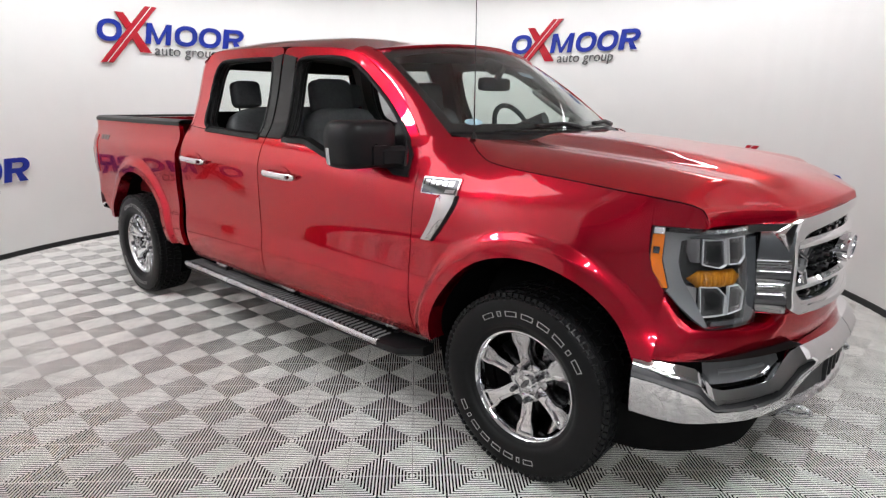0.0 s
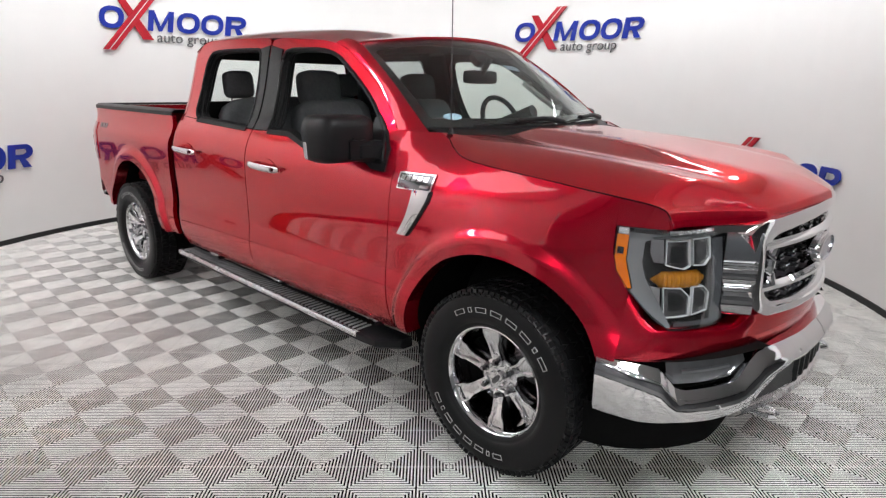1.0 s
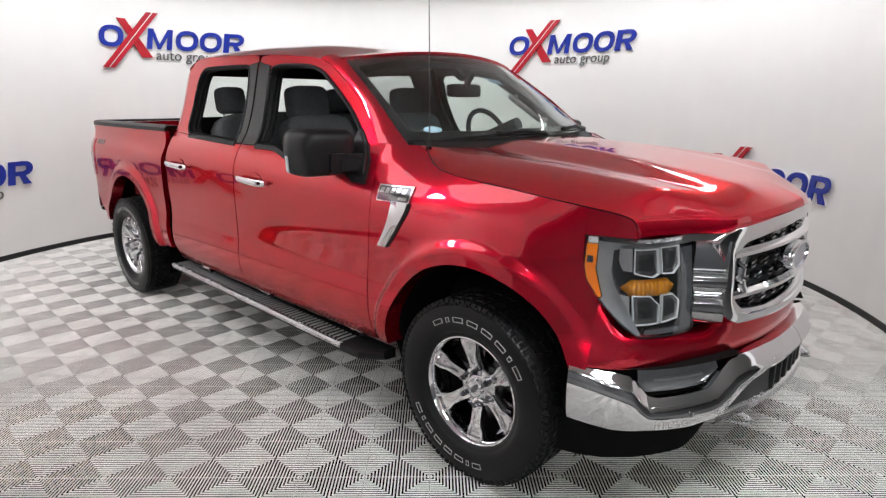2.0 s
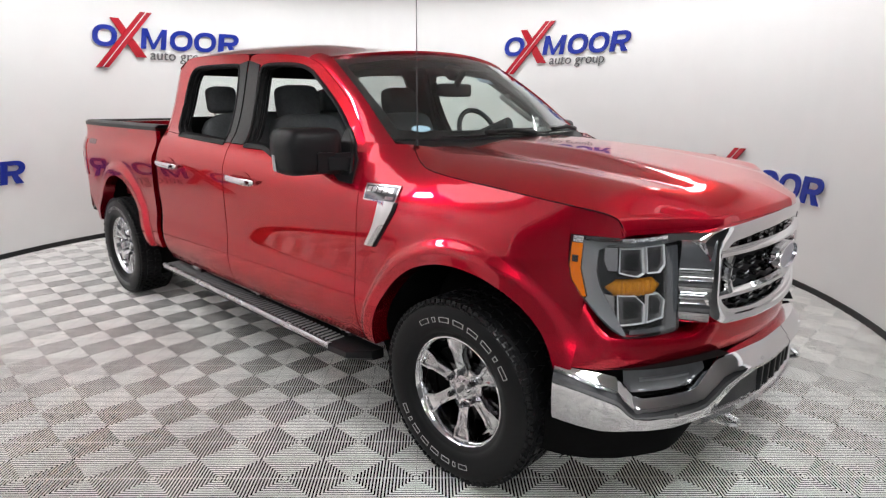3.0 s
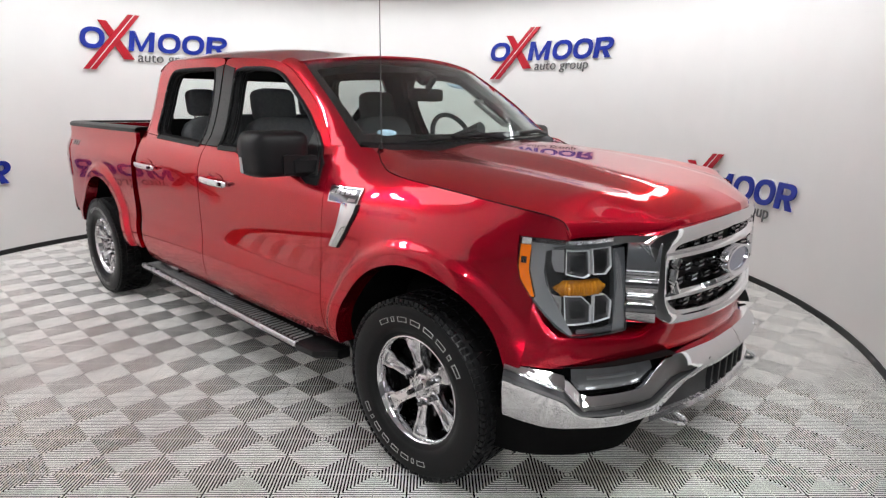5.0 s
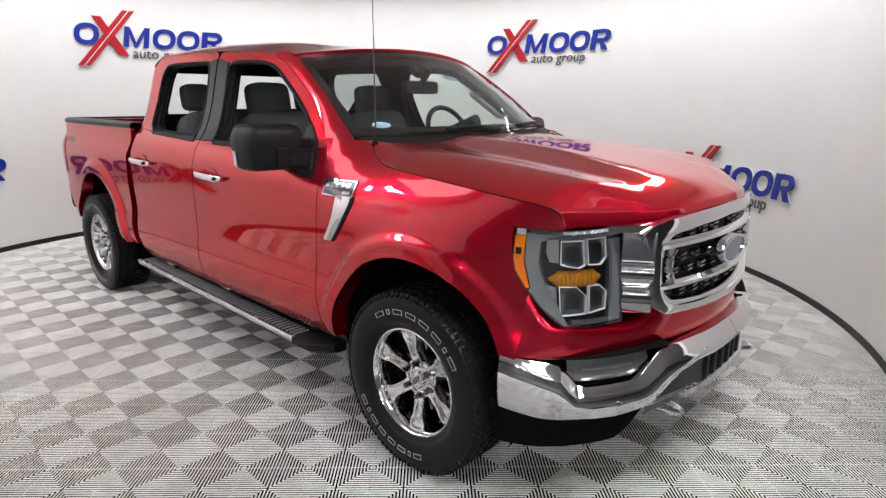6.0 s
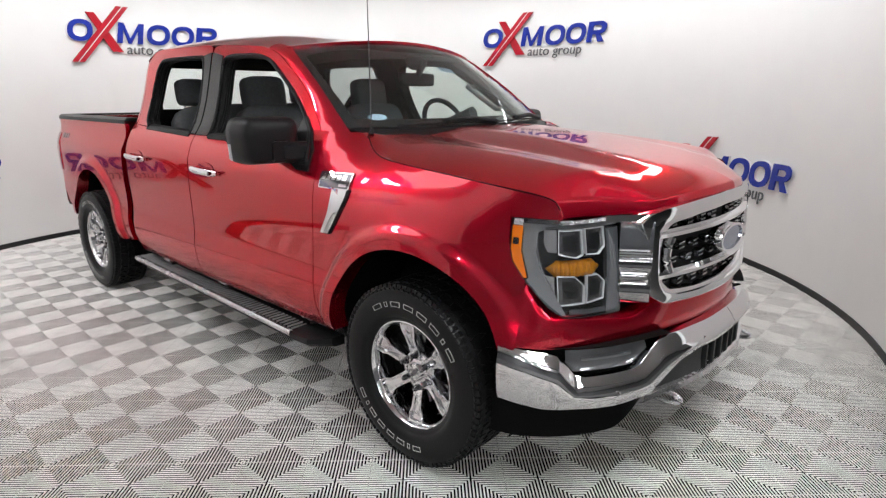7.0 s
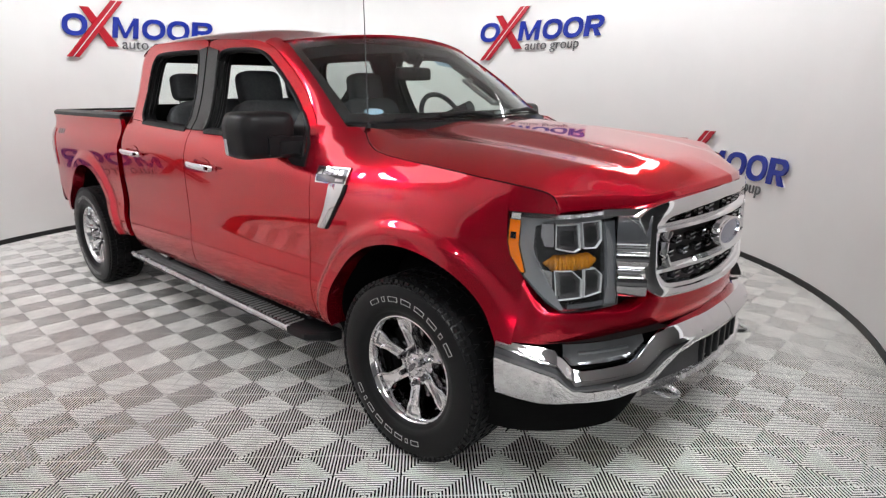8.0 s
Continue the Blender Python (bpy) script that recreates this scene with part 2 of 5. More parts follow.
def rounded(poly, r, n=5):
    """A closed polygon with its corners rounded."""
    out = []
    for i, b in enumerate(poly):
        b = Vector(b)
        a, c = Vector(poly[i - 1]), Vector(poly[(i + 1) % len(poly)])
        k = min(r, (a - b).length * 0.45, (c - b).length * 0.45)
        p, q = b + (a - b).normalized() * k, b + (c - b).normalized() * k
        for j in range(n + 1):
            t = j / n
            out.append(tuple(p * (1 - t) ** 2 + b * 2 * t * (1 - t) + q * t * t))
    return out


# ---- booth ----
def polar(a, r=R):
    return CX + r * math.cos(radians(a)), CY + r * math.sin(radians(a))


def arc_strip(name, a0, a1, r0, r1, z0, z1, material, label="", step=1.5):
    n = int((a1 - a0) / step) + 1
    rows = []
    for i in range(n + 1):
        a = lerp(a0, a1, i / n)
        (x0, y0), (x1, y1) = polar(a, r0), polar(a, r1)
        rows.append([(x0, y0, z0), (x0, y0, z1), (x1, y1, z1), (x1, y1, z0)])
    g = Geo().grid(rows, closed=True)
    k = len(rows) * 4
    g.f += [(3, 2, 1, 0), (k - 4, k - 3, k - 2, k - 1)]
    return tagged(g.make(name, material), label, "wall", kind="structure")


arc_strip("wall_curved", -2, 299, R, R + 0.12, -0.03, CEIL, WALL, "smooth white curved wall of a round photo booth")
tagged(arc_strip("baseboard", -2, 299, R - 0.009, R, -0.02, 0.05, BASE, "thin black vinyl baseboard along the curved wall"), category="baseboard")
HX0, HX1, HY0, HY1 = -7.0, 7.5, -8.0, 5.0
for name, c, s in (("wall_north", ((HX0 + HX1) / 2, HY1, CEIL / 2), (HX1 - HX0, 0.1, CEIL)), ("wall_south", ((HX0 + HX1) / 2, HY0, CEIL / 2), (HX1 - HX0, 0.1, CEIL)),
                   ("wall_west", (HX0, (HY0 + HY1) / 2, CEIL / 2), (0.1, HY1 - HY0, CEIL)), ("wall_east", (HX1, (HY0 + HY1) / 2, CEIL / 2), (0.1, HY1 - HY0, CEIL))):
    tagged(Geo().box(*c, *s).make(name, HALL_WALL, smooth=0), "plain dark grey painted wall of the hall", "wall", kind="structure")
tagged(Geo().box((HX0 + HX1) / 2, (HY0 + HY1) / 2, CEIL + 0.05, HX1 - HX0, HY1 - HY0, 0.1).make("ceiling", CEILING, smooth=0), "plain white ceiling over the booth", "ceiling", kind="structure")
# its top lies just under the rib tops, to darken the grooves
ground = tagged(Geo().box((HX0 + HX1) / 2, (HY0 + HY1) / 2, -0.0535, HX1 - HX0, HY1 - HY0, 0.1).make("floor", GROOVE_SHADE, smooth=0), "ribbed grey interlocking plastic tiles over a near-black sheet for groove shade", "floor", kind="structure")


def hall_edge(a):
    """Radius from the booth's centre at which the hall's own floor begins."""
    d = Vector((math.cos(a), math.sin(a)))
    c = Vector((0.9 - CX, -1.9 - CY))
    k = d.dot(c)
    q = 1.6 ** 2 - (c.length_squared - k * k)
    return max(R + 0.115, k + math.sqrt(q)) if q > 0 and k > 0 else R + 0.115


def hall_wall(a):
    """Radius at which the hall's walls stand."""
    dx, dy = math.cos(a), math.sin(a)
    tx = ((HX1 if dx > 0 else HX0) - CX) / dx if abs(dx) > 1e-6 else 1e9
    ty = ((HY1 if dy > 0 else HY0) - CY) / dy if abs(dy) > 1e-6 else 1e9
    return min(tx, ty)


rows = []
for k in range(241):
    a = 2 * math.pi * k / 240
    r0, r1 = hall_edge(a), hall_wall(a)
    rows.append([(CX + r * math.cos(a), CY + r * math.sin(a), z) for r, z in ((r0, -0.025), (r0, -0.002), (lerp(r0, r1, 0.5), -0.002), (r1, -0.002))])
hall = Geo().grid(rows).make("pavement_hall", HALL, smooth=0)
tagged(hall, "plain grey concrete floor of the hall", "floor", kind="structure")


def light_panel(at, sx, sy, turn, glow=PANEL):
    e = empty("ceiling_light", (0, 0, 0), "flat white rectangular light panel at the unseen ceiling, lit", "ceiling light", "ceiling lights")
    e.matrix_basis = pose(*at, 0, 0, turn)
    g = Geo().ring([(-sx / 2, -sy / 2), (sx / 2, -sy / 2), (sx / 2, sy / 2), (-sx / 2, sy / 2)], [(-sx / 2 + .03, -sy / 2 + .03), (sx / 2 - .03, -sy / 2 + .03), (sx / 2 - .03, sy / 2 - .03), (-sx / 2 + .03, sy / 2 - .03)], lambda u, w, d: (u, w, d), 0.0, -0.03)
    g.make("frame", WHITE_TRIM, e, smooth=0)
    Geo().box(0, 0, -0.012, sx - 0.06, sy - 0.06, 0.012).make("diffuser", glow, e, smooth=0)


# a panel beside the cab, an added wide soft fill before the grille, rows over the hall that the booth opens to, curved
# strips along the wall
light_panel((-3.0, -2.6, CEIL), 0.46, 0.46, 0, SIDE_PANEL)
light_panel((1.7, -1.1, CEIL), 1.3, 1.3, 0, FRONT_FILL)
for x, y in ((1.9, -5.5), (3.0, -4.9), (4.2, -4.3), (5.3, -3.6), (1.2, -6.7), (2.9, -6.5), (4.3, -5.9), (5.6, -5.2)):
    light_panel((x, y, CEIL), 0.34, 0.34, -43)


def light_arc(a0, a1, width, glow=SOFT_PANEL):
    """A curved strip light that follows the wall."""
    e = empty("ceiling_light", (*polar((a0 + a1) / 2, R - 0.3), CEIL), "curved strip light along the booth wall, lit, unseen overhead", "ceiling light", "ceiling lights")
    ex, ey = e.location.x, e.location.y

    def place(a, r, d):
        x, y = polar(a, r)
        return x - ex, y - ey, d

    r0, r1 = R - 0.62 - width, R - 0.62
    angles = [lerp(a0, a1, k / 16) for k in range(17)]
    Geo().grid([[place(a, r, -0.02) for r in (r0, r1)] for a in angles]).make("diffuser", glow, e, smooth=0)
    o = [(a, r0 - 0.03) for a in angles] + [(a, r1 + 0.03) for a in angles[::-1]]
    i = [(a, r0) for a in angles] + [(a, r1) for a in angles[::-1]]
    Geo().ring(o, i, place, 0.0, -0.03).make("frame", WHITE_TRIM, e, smooth=0)


for a in range(20, 245, 25):
    light_arc(a, a + 22, 0.30)
# added wide dim arc, out of view, for a broad glow on the fender
light_arc(266, 294, 1.0, WIDE_FILL)
# unseen lip, added to block the strips from hood and floor
tagged(arc_strip("trim_pelmet", -1, 244, R - 1.00, R - 0.97, 2.79, CEIL, CEILING, "added unseen white lip that blocks the wall strip lights"), category="trim")


# wall signs: plain rings, bars and crossed bars, bent round the wall
def sign(mid, low):
    lift = -1.42 if low else 0.0
    e = empty("wall_sign", (*polar(mid, R - 0.02), 2.0 + lift), "raised wall sign with blue rings, red crossed bars and grey lettering", "wall sign", "signs on the wall")
    ex, ey = polar(mid, R - 0.02)

    def place(s, z, d):
        a = mid - math.degrees((s - 0.85) / R)
        x, y = polar(a, R - 0.55 * d)
        return x - ex, y - ey, z - 1.975

    def slant(s, z):
        return s + (z - 2.24) * 0.16, z

    def oval(c, w, h, n=36):
        return [slant(c + w / 2 * np.sign(math.cos(t)) * abs(math.cos(t)) ** 0.85, 2.245 + h / 2 * np.sign(math.sin(t)) * abs(math.sin(t)) ** 0.85) for t in (2 * math.pi * k / n for k in range(n))]

    for c in (0.13, 0.995, 1.28):
        Geo().ring(oval(c, 0.265, 0.235), oval(c, 0.155, 0.140), place, 0.03, 0.055).make("ring", BLUE, e, smooth=30)
        Geo().ring(oval(c, 0.281, 0.251), oval(c, 0.139, 0.124), place, 0.004, 0.029).make("ring_backing", WHITE_SIGN, e, "white acrylic backing", smooth=30)
    bars = [[(0.535, 2.13), (0.593, 2.13), (0.593, 2.36), (0.535, 2.36)], [(0.762, 2.13), (0.82, 2.13), (0.82, 2.36), (0.762, 2.36)],
            [(0.593, 2.36), (0.593, 2.285), (0.662, 2.13), (0.693, 2.13), (0.762, 2.285), (0.762, 2.36), (0.677, 2.185)],
            [(1.44, 2.13), (1.51, 2.13), (1.51, 2.36), (1.44, 2.36)], [(1.55, 2.225), (1.605, 2.225), (1.68, 2.13), (1.60, 2.13)]]
    for p in bars:
        Geo().prism([slant(*q) for q in p], place, 0.03, 0.055).make("bar", BLUE, e, smooth=0)
        mu, mv = sum(q[0] for q in p) / len(p), sum(q[1] for q in p) / len(p)
        if len(p) == 4:
            Geo().prism([slant(q[0] + math.copysign(0.008, q[0] - mu), q[1] + math.copysign(0.008, q[1] - mv)) for q in p], place, 0.004, 0.029).make("bar_backing", WHITE_SIGN, e, "white acrylic backing", smooth=0)
    n = 14
    arch_o = [slant(1.51, 2.36)] + [slant(1.60 + 0.09 * math.sin(t), 2.2875 + 0.0725 * math.cos(t)) for t in np.linspace(0, math.pi, n)] + [slant(1.51, 2.215)]
    arch_i = [slant(1.51, 2.315)] + [slant(1.59 + 0.04 * math.sin(t), 2.2875 + 0.0275 * math.cos(t)) for t in np.linspace(0, math.pi, n)] + [slant(1.51, 2.26)]
    Geo().prism(arch_o + arch_i[::-1], place, 0.03, 0.055).make("hook", BLUE, e, smooth=0)
    Geo().prism([(0.21, 2.445), (0.30, 2.445), (0.575, 2.03), (0.455, 2.03)], place, 0.03, 0.06).make("bar", RED_SIGN, e, smooth=0)

    def along(k, w0, w1):
        a, b = Vector((-0.005, 1.90)), Vector((0.550, 2.535))
        q = Vector((1, 0))
        return [tuple(a + q * w0), tuple(a + q * w1), tuple(b + q * w1), tuple(b + q * w0)]

    for w0, w1, d, m in ((0.0, 0.058, 0.075, RED_SIGN), (0.058, 0.071, 0.07, WHITE_SIGN), (0.071, 0.130, 0.075, RED_SIGN)):
        Geo().prism(along(0, w0, w1), place, 0.035, d).make("bar", m, e, smooth=0)
    cu = bpy.data.curves.new("lettering", "FONT")
    cu.body, cu.size, cu.extrude, cu.shear = "auto group", 0.165, 0.008, 0.12
    cu.space_character = 1.02
    t = bpy.data.objects.new("lettering", cu)
    scene.collection.objects.link(t)
    me = bpy.data.meshes.new_from_object(t.evaluated_get(bpy.context.evaluated_depsgraph_get()))
    bpy.data.objects.remove(t)
    w = max(v.co.x for v in me.vertices)
    for v in me.vertices:
        v.co = place(0.61 + v.co.x * 0.75 / w, 2.012 + v.co.y, 0.035 + v.co.z)
    me.materials.clear()
    me.materials.append(GREY_SIGN)
    o = new("lettering", me)
    o.parent = e
    tagged(o, "small grey lettering reading auto group")


for mid, low in ((97, 0), (175.3, 0), (57.9, 1), (136.3, 1), (213.8, 1), (253, 0)):
    sign(mid, low)


# ---- pickup truck: x forward from the front axle, y to its left, z up; half widths are positive ----
truck = empty("pickup_truck", (0, 0, 0), "glossy red crew cab pickup truck with chrome trim on ribbed tiles", "pickup truck")
WB = 3.694             # wheelbase
FA, RA = (0.0, 0.45, 0.49), (-3.715, 0.45, 0.52)    # wheel arches: x, z, radius
ZP = [0.42, 0.47, 0.52, 0.58, 0.64, 0.70, 0.76, 0.82, 0.95, 1.05, 1.15, 1.25, 1.33, 1.37, 1.80, 1.90]
YP = [0.925, 0.957, 0.976, 0.988, 0.9905, 0.984, 0.9752, 0.9745, 0.9770, 0.9785, 0.975, 0.948, 0.900, 0.868, 0.728, 0.70]
HX = [-0.47, -0.42, -0.36, -0.28, -0.15, 0.1, 0.3, 0.45, 0.55, 0.60, 0.625]     # hood edge: x, half width, height
HY = [0.745, 0.785, 0.820, 0.850, 0.873, 0.885, 0.885, 0.877, 0.860, 0.845, 0.828]
HZ = [1.378, 1.352, 1.318, 1.288, 1.272, 1.252, 1.234, 1.220, 1.207, 1.190, 1.140]


def hood_cut(x):
    return curve(x, HX, HZ)


def hood_side(x):
    return curve(x, HX, HY)


def half(x, z, flare=True):
    """Half width of the body at x and z."""
    y = curve(z, ZP, YP) - curve(-x, [0.3, 0.6, 2.8, 4.62, 4.72, 4.78], [0, 0.001, 0.025, 0.078, 0.10, 0.17])
    if x > -0.80:
        fr = curve(x, [0.0, 0.2, 0.35, 0.456, 0.5, 0.565, 0.632, 0.68], [0, 0.016, 0.049, 0.081, 0.096, 0.121, 0.157, 0.21])
        body = curve(min(z, 1.08), ZP, YP) - fr * lerp(0.40, 1, smooth(0.46, 0.98, z))
        u = min(1, max(0, (hood_cut(x) - z) / lerp(0.32, 0.27, smooth(-0.5, 0.1, x))))
        f = hood_side(x) + (body - hood_side(x)) * (1 - (1 - u) ** 2.1)
        y = lerp(y, f, lerp(smooth(-0.80, -0.38, x), smooth(-0.62, -0.38, x), smooth(1.20, 1.36, z)))
    if x < -2.9 and 1.15 < z < 1.42:
        y = lerp(y, 0.90 - curve(-x, [2.8, 4.62, 4.72, 4.78], [0.0, 0.05, 0.07, 0.14]), smooth(1.15, 1.34, z))
    if flare:
        for ax, az, ar in (FA, RA):
            d = math.hypot(x - ax, z - az) - ar
            y += 0.028 * (1 - smooth(0.055, 0.115, d)) * smooth(0.40, 0.55, z + 0.05) * (1 - 0.75 * smooth(0.05, 0.52, x - ax) * (ax == 0))
    return y


def surf(x, z, inset=0.0):
    return x, half(x, z) - inset, z


def star_panel(name, arch, outline, n=110, rings=26, cx=None):
    """A panel round a wheel arch, from the arch's edge to an outline."""
    ax, az, ar = arch
    rows = []
    for x, z in resample(outline, n):
        d = Vector((x - ax, z - az))
        L = d.length - ar
        d.normalize()
        row = []
        for k in range(rings + 1):
            q = ar + L * (k / rings) ** 1.5
            row.append(surf(ax + d.x * q, az + d.y * q))
        a, b = row[0], row[-1]
        rows.append([(a[0], a[1] - 0.09, a[2]), (a[0] + d.x * 0.004, a[1] - 0.004, a[2] + d.y * 0.004)] + row[1:] + [(b[0], b[1] - 0.03, b[2])])
    return Geo().grid(rows)


def sheet(xr, xf, zb, zt, nx=26, nz=40, inset=0.03):
    """A panel between a rear and a front edge, a lower and an upper edge, with turned-in rims."""
    rows = []
    for i in range(nx + 1):
        col = []
        u = i / nx
        for j in range(nz + 1):
            v = j / nz
            z = lerp(zb, zt(lerp(xr(1.2), xf(1.2), u)), v)
            col.append(surf(lerp(xr(z), xf(z), u), z))
        col = [(col[0][0], col[0][1] - inset, col[0][2])] + col + [(col[-1][0], col[-1][1] - inset, col[-1][2])]
        rows.append(col)
    rows = [[(p[0], p[1] - inset, p[2]) for p in rows[0]]] + rows + [[(p[0], p[1] - inset, p[2]) for p in rows[-1]]]
    return Geo().grid(rows)


def frame_strip(outer, inner, n=70, deep=0.05):
    """A window frame between two edge lines on the body's side."""
    rows = []
    for (x0, z0), (x1, z1) in zip(spline(outer, n), spline(inner, n)):
        row = [surf(x0, z0, 0.02)]
        row += [surf(lerp(x0, x1, t), lerp(z0, z1, t)) for t in (0, 0.33, 0.66, 1)]
        row.append(surf(x1, z1, deep))
        rows.append(row)
    return Geo().grid(rows)


def belt(x):
    return interp(x, [-2.9, -2.66, -1.95, -1.5, -1.28, -1.1, -0.6], [1.355, 1.34, 1.317, 1.315, 1.258, 1.242, 1.24])


F_OUT = [(-1.88, 1.315), (-1.905, 1.60), (-1.915, 1.79), (-1.86, 1.834), (-1.60, 1.822), (-1.36, 1.803), (-1.20, 1.762), (-1.10, 1.71), (-0.898, 1.583), (-0.72, 1.425), (-0.64, 1.33), (-0.605, 1.24)]
F_IN = [(-1.72, 1.318), (-1.765, 1.60), (-1.76, 1.735), (-1.70, 1.766), (-1.55, 1.766), (-1.39, 1.757), (-1.27, 1.73), (-1.18, 1.685), (-0.95, 1.535), (-0.79, 1.40), (-0.715, 1.31), (-0.69, 1.242)]
R_OUT = [(-2.875, 1.355), (-2.88, 1.45), (-2.885, 1.62), (-2.885, 1.75), (-2.82, 1.83), (-2.70, 1.853), (-2.35, 1.852), (-2.10, 1.847), (-1.97, 1.84), (-1.93, 1.80), (-1.925, 1.60), (-1.90, 1.318)]
R_IN = [(-2.63, 1.343), (-2.72, 1.40), (-2.73, 1.58), (-2.71, 1.70), (-2.66, 1.765), (-2.58, 1.782), (-2.35, 1.784), (-2.12, 1.780), (-2.04, 1.772), (-2.015, 1.72), (-1.995, 1.60), (-1.97, 1.325)]


def doorcut_f(z):
    return interp(z, [0.45, 0.76, 1.11, 1.24, 1.4], [-0.605, -0.635, -0.60, -0.60, -0.62])


def doorcut_b(z):
    return interp(z, [0.45, 0.8, 1.3], [-1.865, -1.895, -1.89])


def doorcut_r(z):
    return interp(z, [0.45, 0.68, 0.94, 1.2, 1.36], [-2.845, -2.86, -2.895, -2.885, -2.90])


def handle(s, x0, x1, z, parent):
    """A chrome pull handle with its dark cup."""
    y = half((x0 + x1) / 2, z)
    n = 16
    bar = []
    for k in range(n + 1):
        t = k / n
        bar.append((lerp(x0, x1, t), y + 0.012 + 0.024 * math.sin(math.pi * min(1, max(0, t * 1.04 - 0.02))) ** 0.4, z + lerp(0.004, -0.004, t)))
    h = Geo().tube(bar, [0.013 if 0 < k < n else 0.008 for k in range(n + 1)], 10, squash=1.5).make("door_handle", CHROME, parent, "chrome pull handle", side=s)
    c = Geo().tube([(x1 - 0.022, y + 0.036, z), (x1 - 0.022, y + 0.051, z)], 0.010, 14, up=(1, 0, 0)).make("lock_cap", DARK_CHROME, parent, side=s)
    cup = Geo()
    cup.grid([[(lerp(x0 + .05, x1 - .05, (math.cos(a) * r + 1) / 2), half(lerp(x0 + .05, x1 - .05, (math.cos(a) * r + 1) / 2), z + .03 * math.sin(a) * r + .008) + 0.003, z + 0.008 + 0.042 * math.sin(a) * r) for a in np.linspace(0, 2 * math.pi, 25)] for r in (0.02, 0.6, 1.0)])
    cup.make("handle_cup", PAINT, parent, side=s)


for s in (-1, 1):
    # front fender
    out = [(-0.606, 0.47), (-0.637, 0.76), (-0.604, 1.11), (-0.604, 1.24), (-0.636, 1.33), (-0.678, 1.383)] + [(x, hood_cut(x)) for x in (-0.47, -0.45, -0.42, -0.39, -0.36, -0.32, -0.28, -0.22, -0.15, 0.0, 0.1, 0.2, 0.3, 0.4, 0.452)] + [(0.451, 1.16), (0.45, 1.10), (0.452, 1.03), (0.475, 0.97), (0.512, 0.895), (0.512, 0.80), (0.512, 0.72), (0.512, 0.655), (0.47, 0.645)]
    star_panel("fender", FA, out, 190).make("front_fender", PAINT, truck, side=s)
    rows = [[surf(x, lerp(1.127, hood_cut(x), k / 6)) for k in range(7)] for x in np.linspace(0.452, 0.623, 14)]
    Geo().grid([[(r[0][0] - 0.02, r[0][1] - 0.02, r[0][2])] + r + [(r[-1][0], r[-1][1] - 0.03, r[-1][2] - 0.01)] for r in rows]).make("lamp_brow", PAINT, truck, side=s)
    # doors
    dz = 0.445
    fd = sheet(lambda z: doorcut_b(z) + 0.004, lambda z: doorcut_f(z) - 0.0075, dz, lambda x: belt(x)).make("front_door", PAINT, truck, "red front door with black window trim", side=s)
    frame_strip(F_OUT, F_IN).make("window_frame", PAINT, fd, side=s)
    rd = sheet(doorcut_r, lambda z: doorcut_b(z) - 0.004, dz, lambda x: belt(x)).make("rear_door", PAINT, truck, "red rear door with black window trim", side=s)
    frame_strip(R_OUT, R_IN).make("window_frame", PAINT, rd, side=s)
    handle(s, -1.815, -1.51, 1.125, fd)
    handle(s, -2.85, -2.535, 1.137, rd)
    for o, i, p in ((F_OUT, F_IN, fd), (R_OUT, R_IN, rd)):
        Geo().grid([[surf(lerp(x0, x1, t), lerp(z0, z1, t), 0.055) for t in (0, 0.5, 1.12)] for (x0, z0), (x1, z1) in zip(spline(o, 50), spline(i, 50))]).make("inner_frame", DASHM, p, side=s)
    # black pillar covers
    for o, i, p in (([(-1.878, 1.32), (-1.90, 1.60), (-1.912, 1.80)], [(-1.735, 1.322), (-1.775, 1.60), (-1.785, 1.775)], fd), ([(-1.985, 1.328), (-2.008, 1.60), (-2.03, 1.785)], [(-1.893, 1.322), (-1.918, 1.60), (-1.93, 1.80)], rd)):
        rows = [[surf(x0, z0, 0.03), surf(x0, z0, -0.006), surf(x1, z1, -0.006), surf(x1, z1, 0.03)] for (x0, z0), (x1, z1) in zip(spline(o, 16), spline(i, 16))]
        Geo().grid(rows).make("pillar_cover", GLOSS_BLACK, p, "gloss black pillar cover", side=s)
    # window seals
    for line, p in ((F_IN, fd), (R_IN, rd)):
        mx = -1.25 if line is F_IN else -2.35
        rows = [[surf(x, z, 0.006), surf(lerp(x, mx, 0.02), lerp(z, 1.5, 0.03), 0.02), surf(lerp(x, mx, 0.03), lerp(z, 1.5, 0.04), 0.075)] for x, z in spline(line, 60)]
        Geo().grid(rows).make("window_liner", TRIM, p, side=s)
        Geo().tube([surf(x, z, 0.0) for x, z in spline(line, 60)], 0.011, 8).make("window_seal", TRIM, p, side=s)
        Geo().tube([surf(x, z, 0.034) for x, z in spline([((x - (-1.25 if line is F_IN else -2.35)) * 0.975 + (-1.25 if line is F_IN else -2.35), (z - 1.5) * 0.965 + 1.5) for x, z in line], 60)], 0.008, 6).make("window_channel", TRIM, p, side=s)
    for x0, x1, p in ((-1.72, -0.69, fd), (-2.65, -1.97, rd)):
        rows = [[surf(x, belt(x) - 0.012, -0.004), surf(x, belt(x) + 0.012, -0.008), surf(x, belt(x) + 0.02, 0.03), surf(x, belt(x) - 0.01, 0.09)] for x in np.linspace(x0, x1, 30)]
        Geo().grid(rows).make("belt_trim", TRIM, p, side=s)
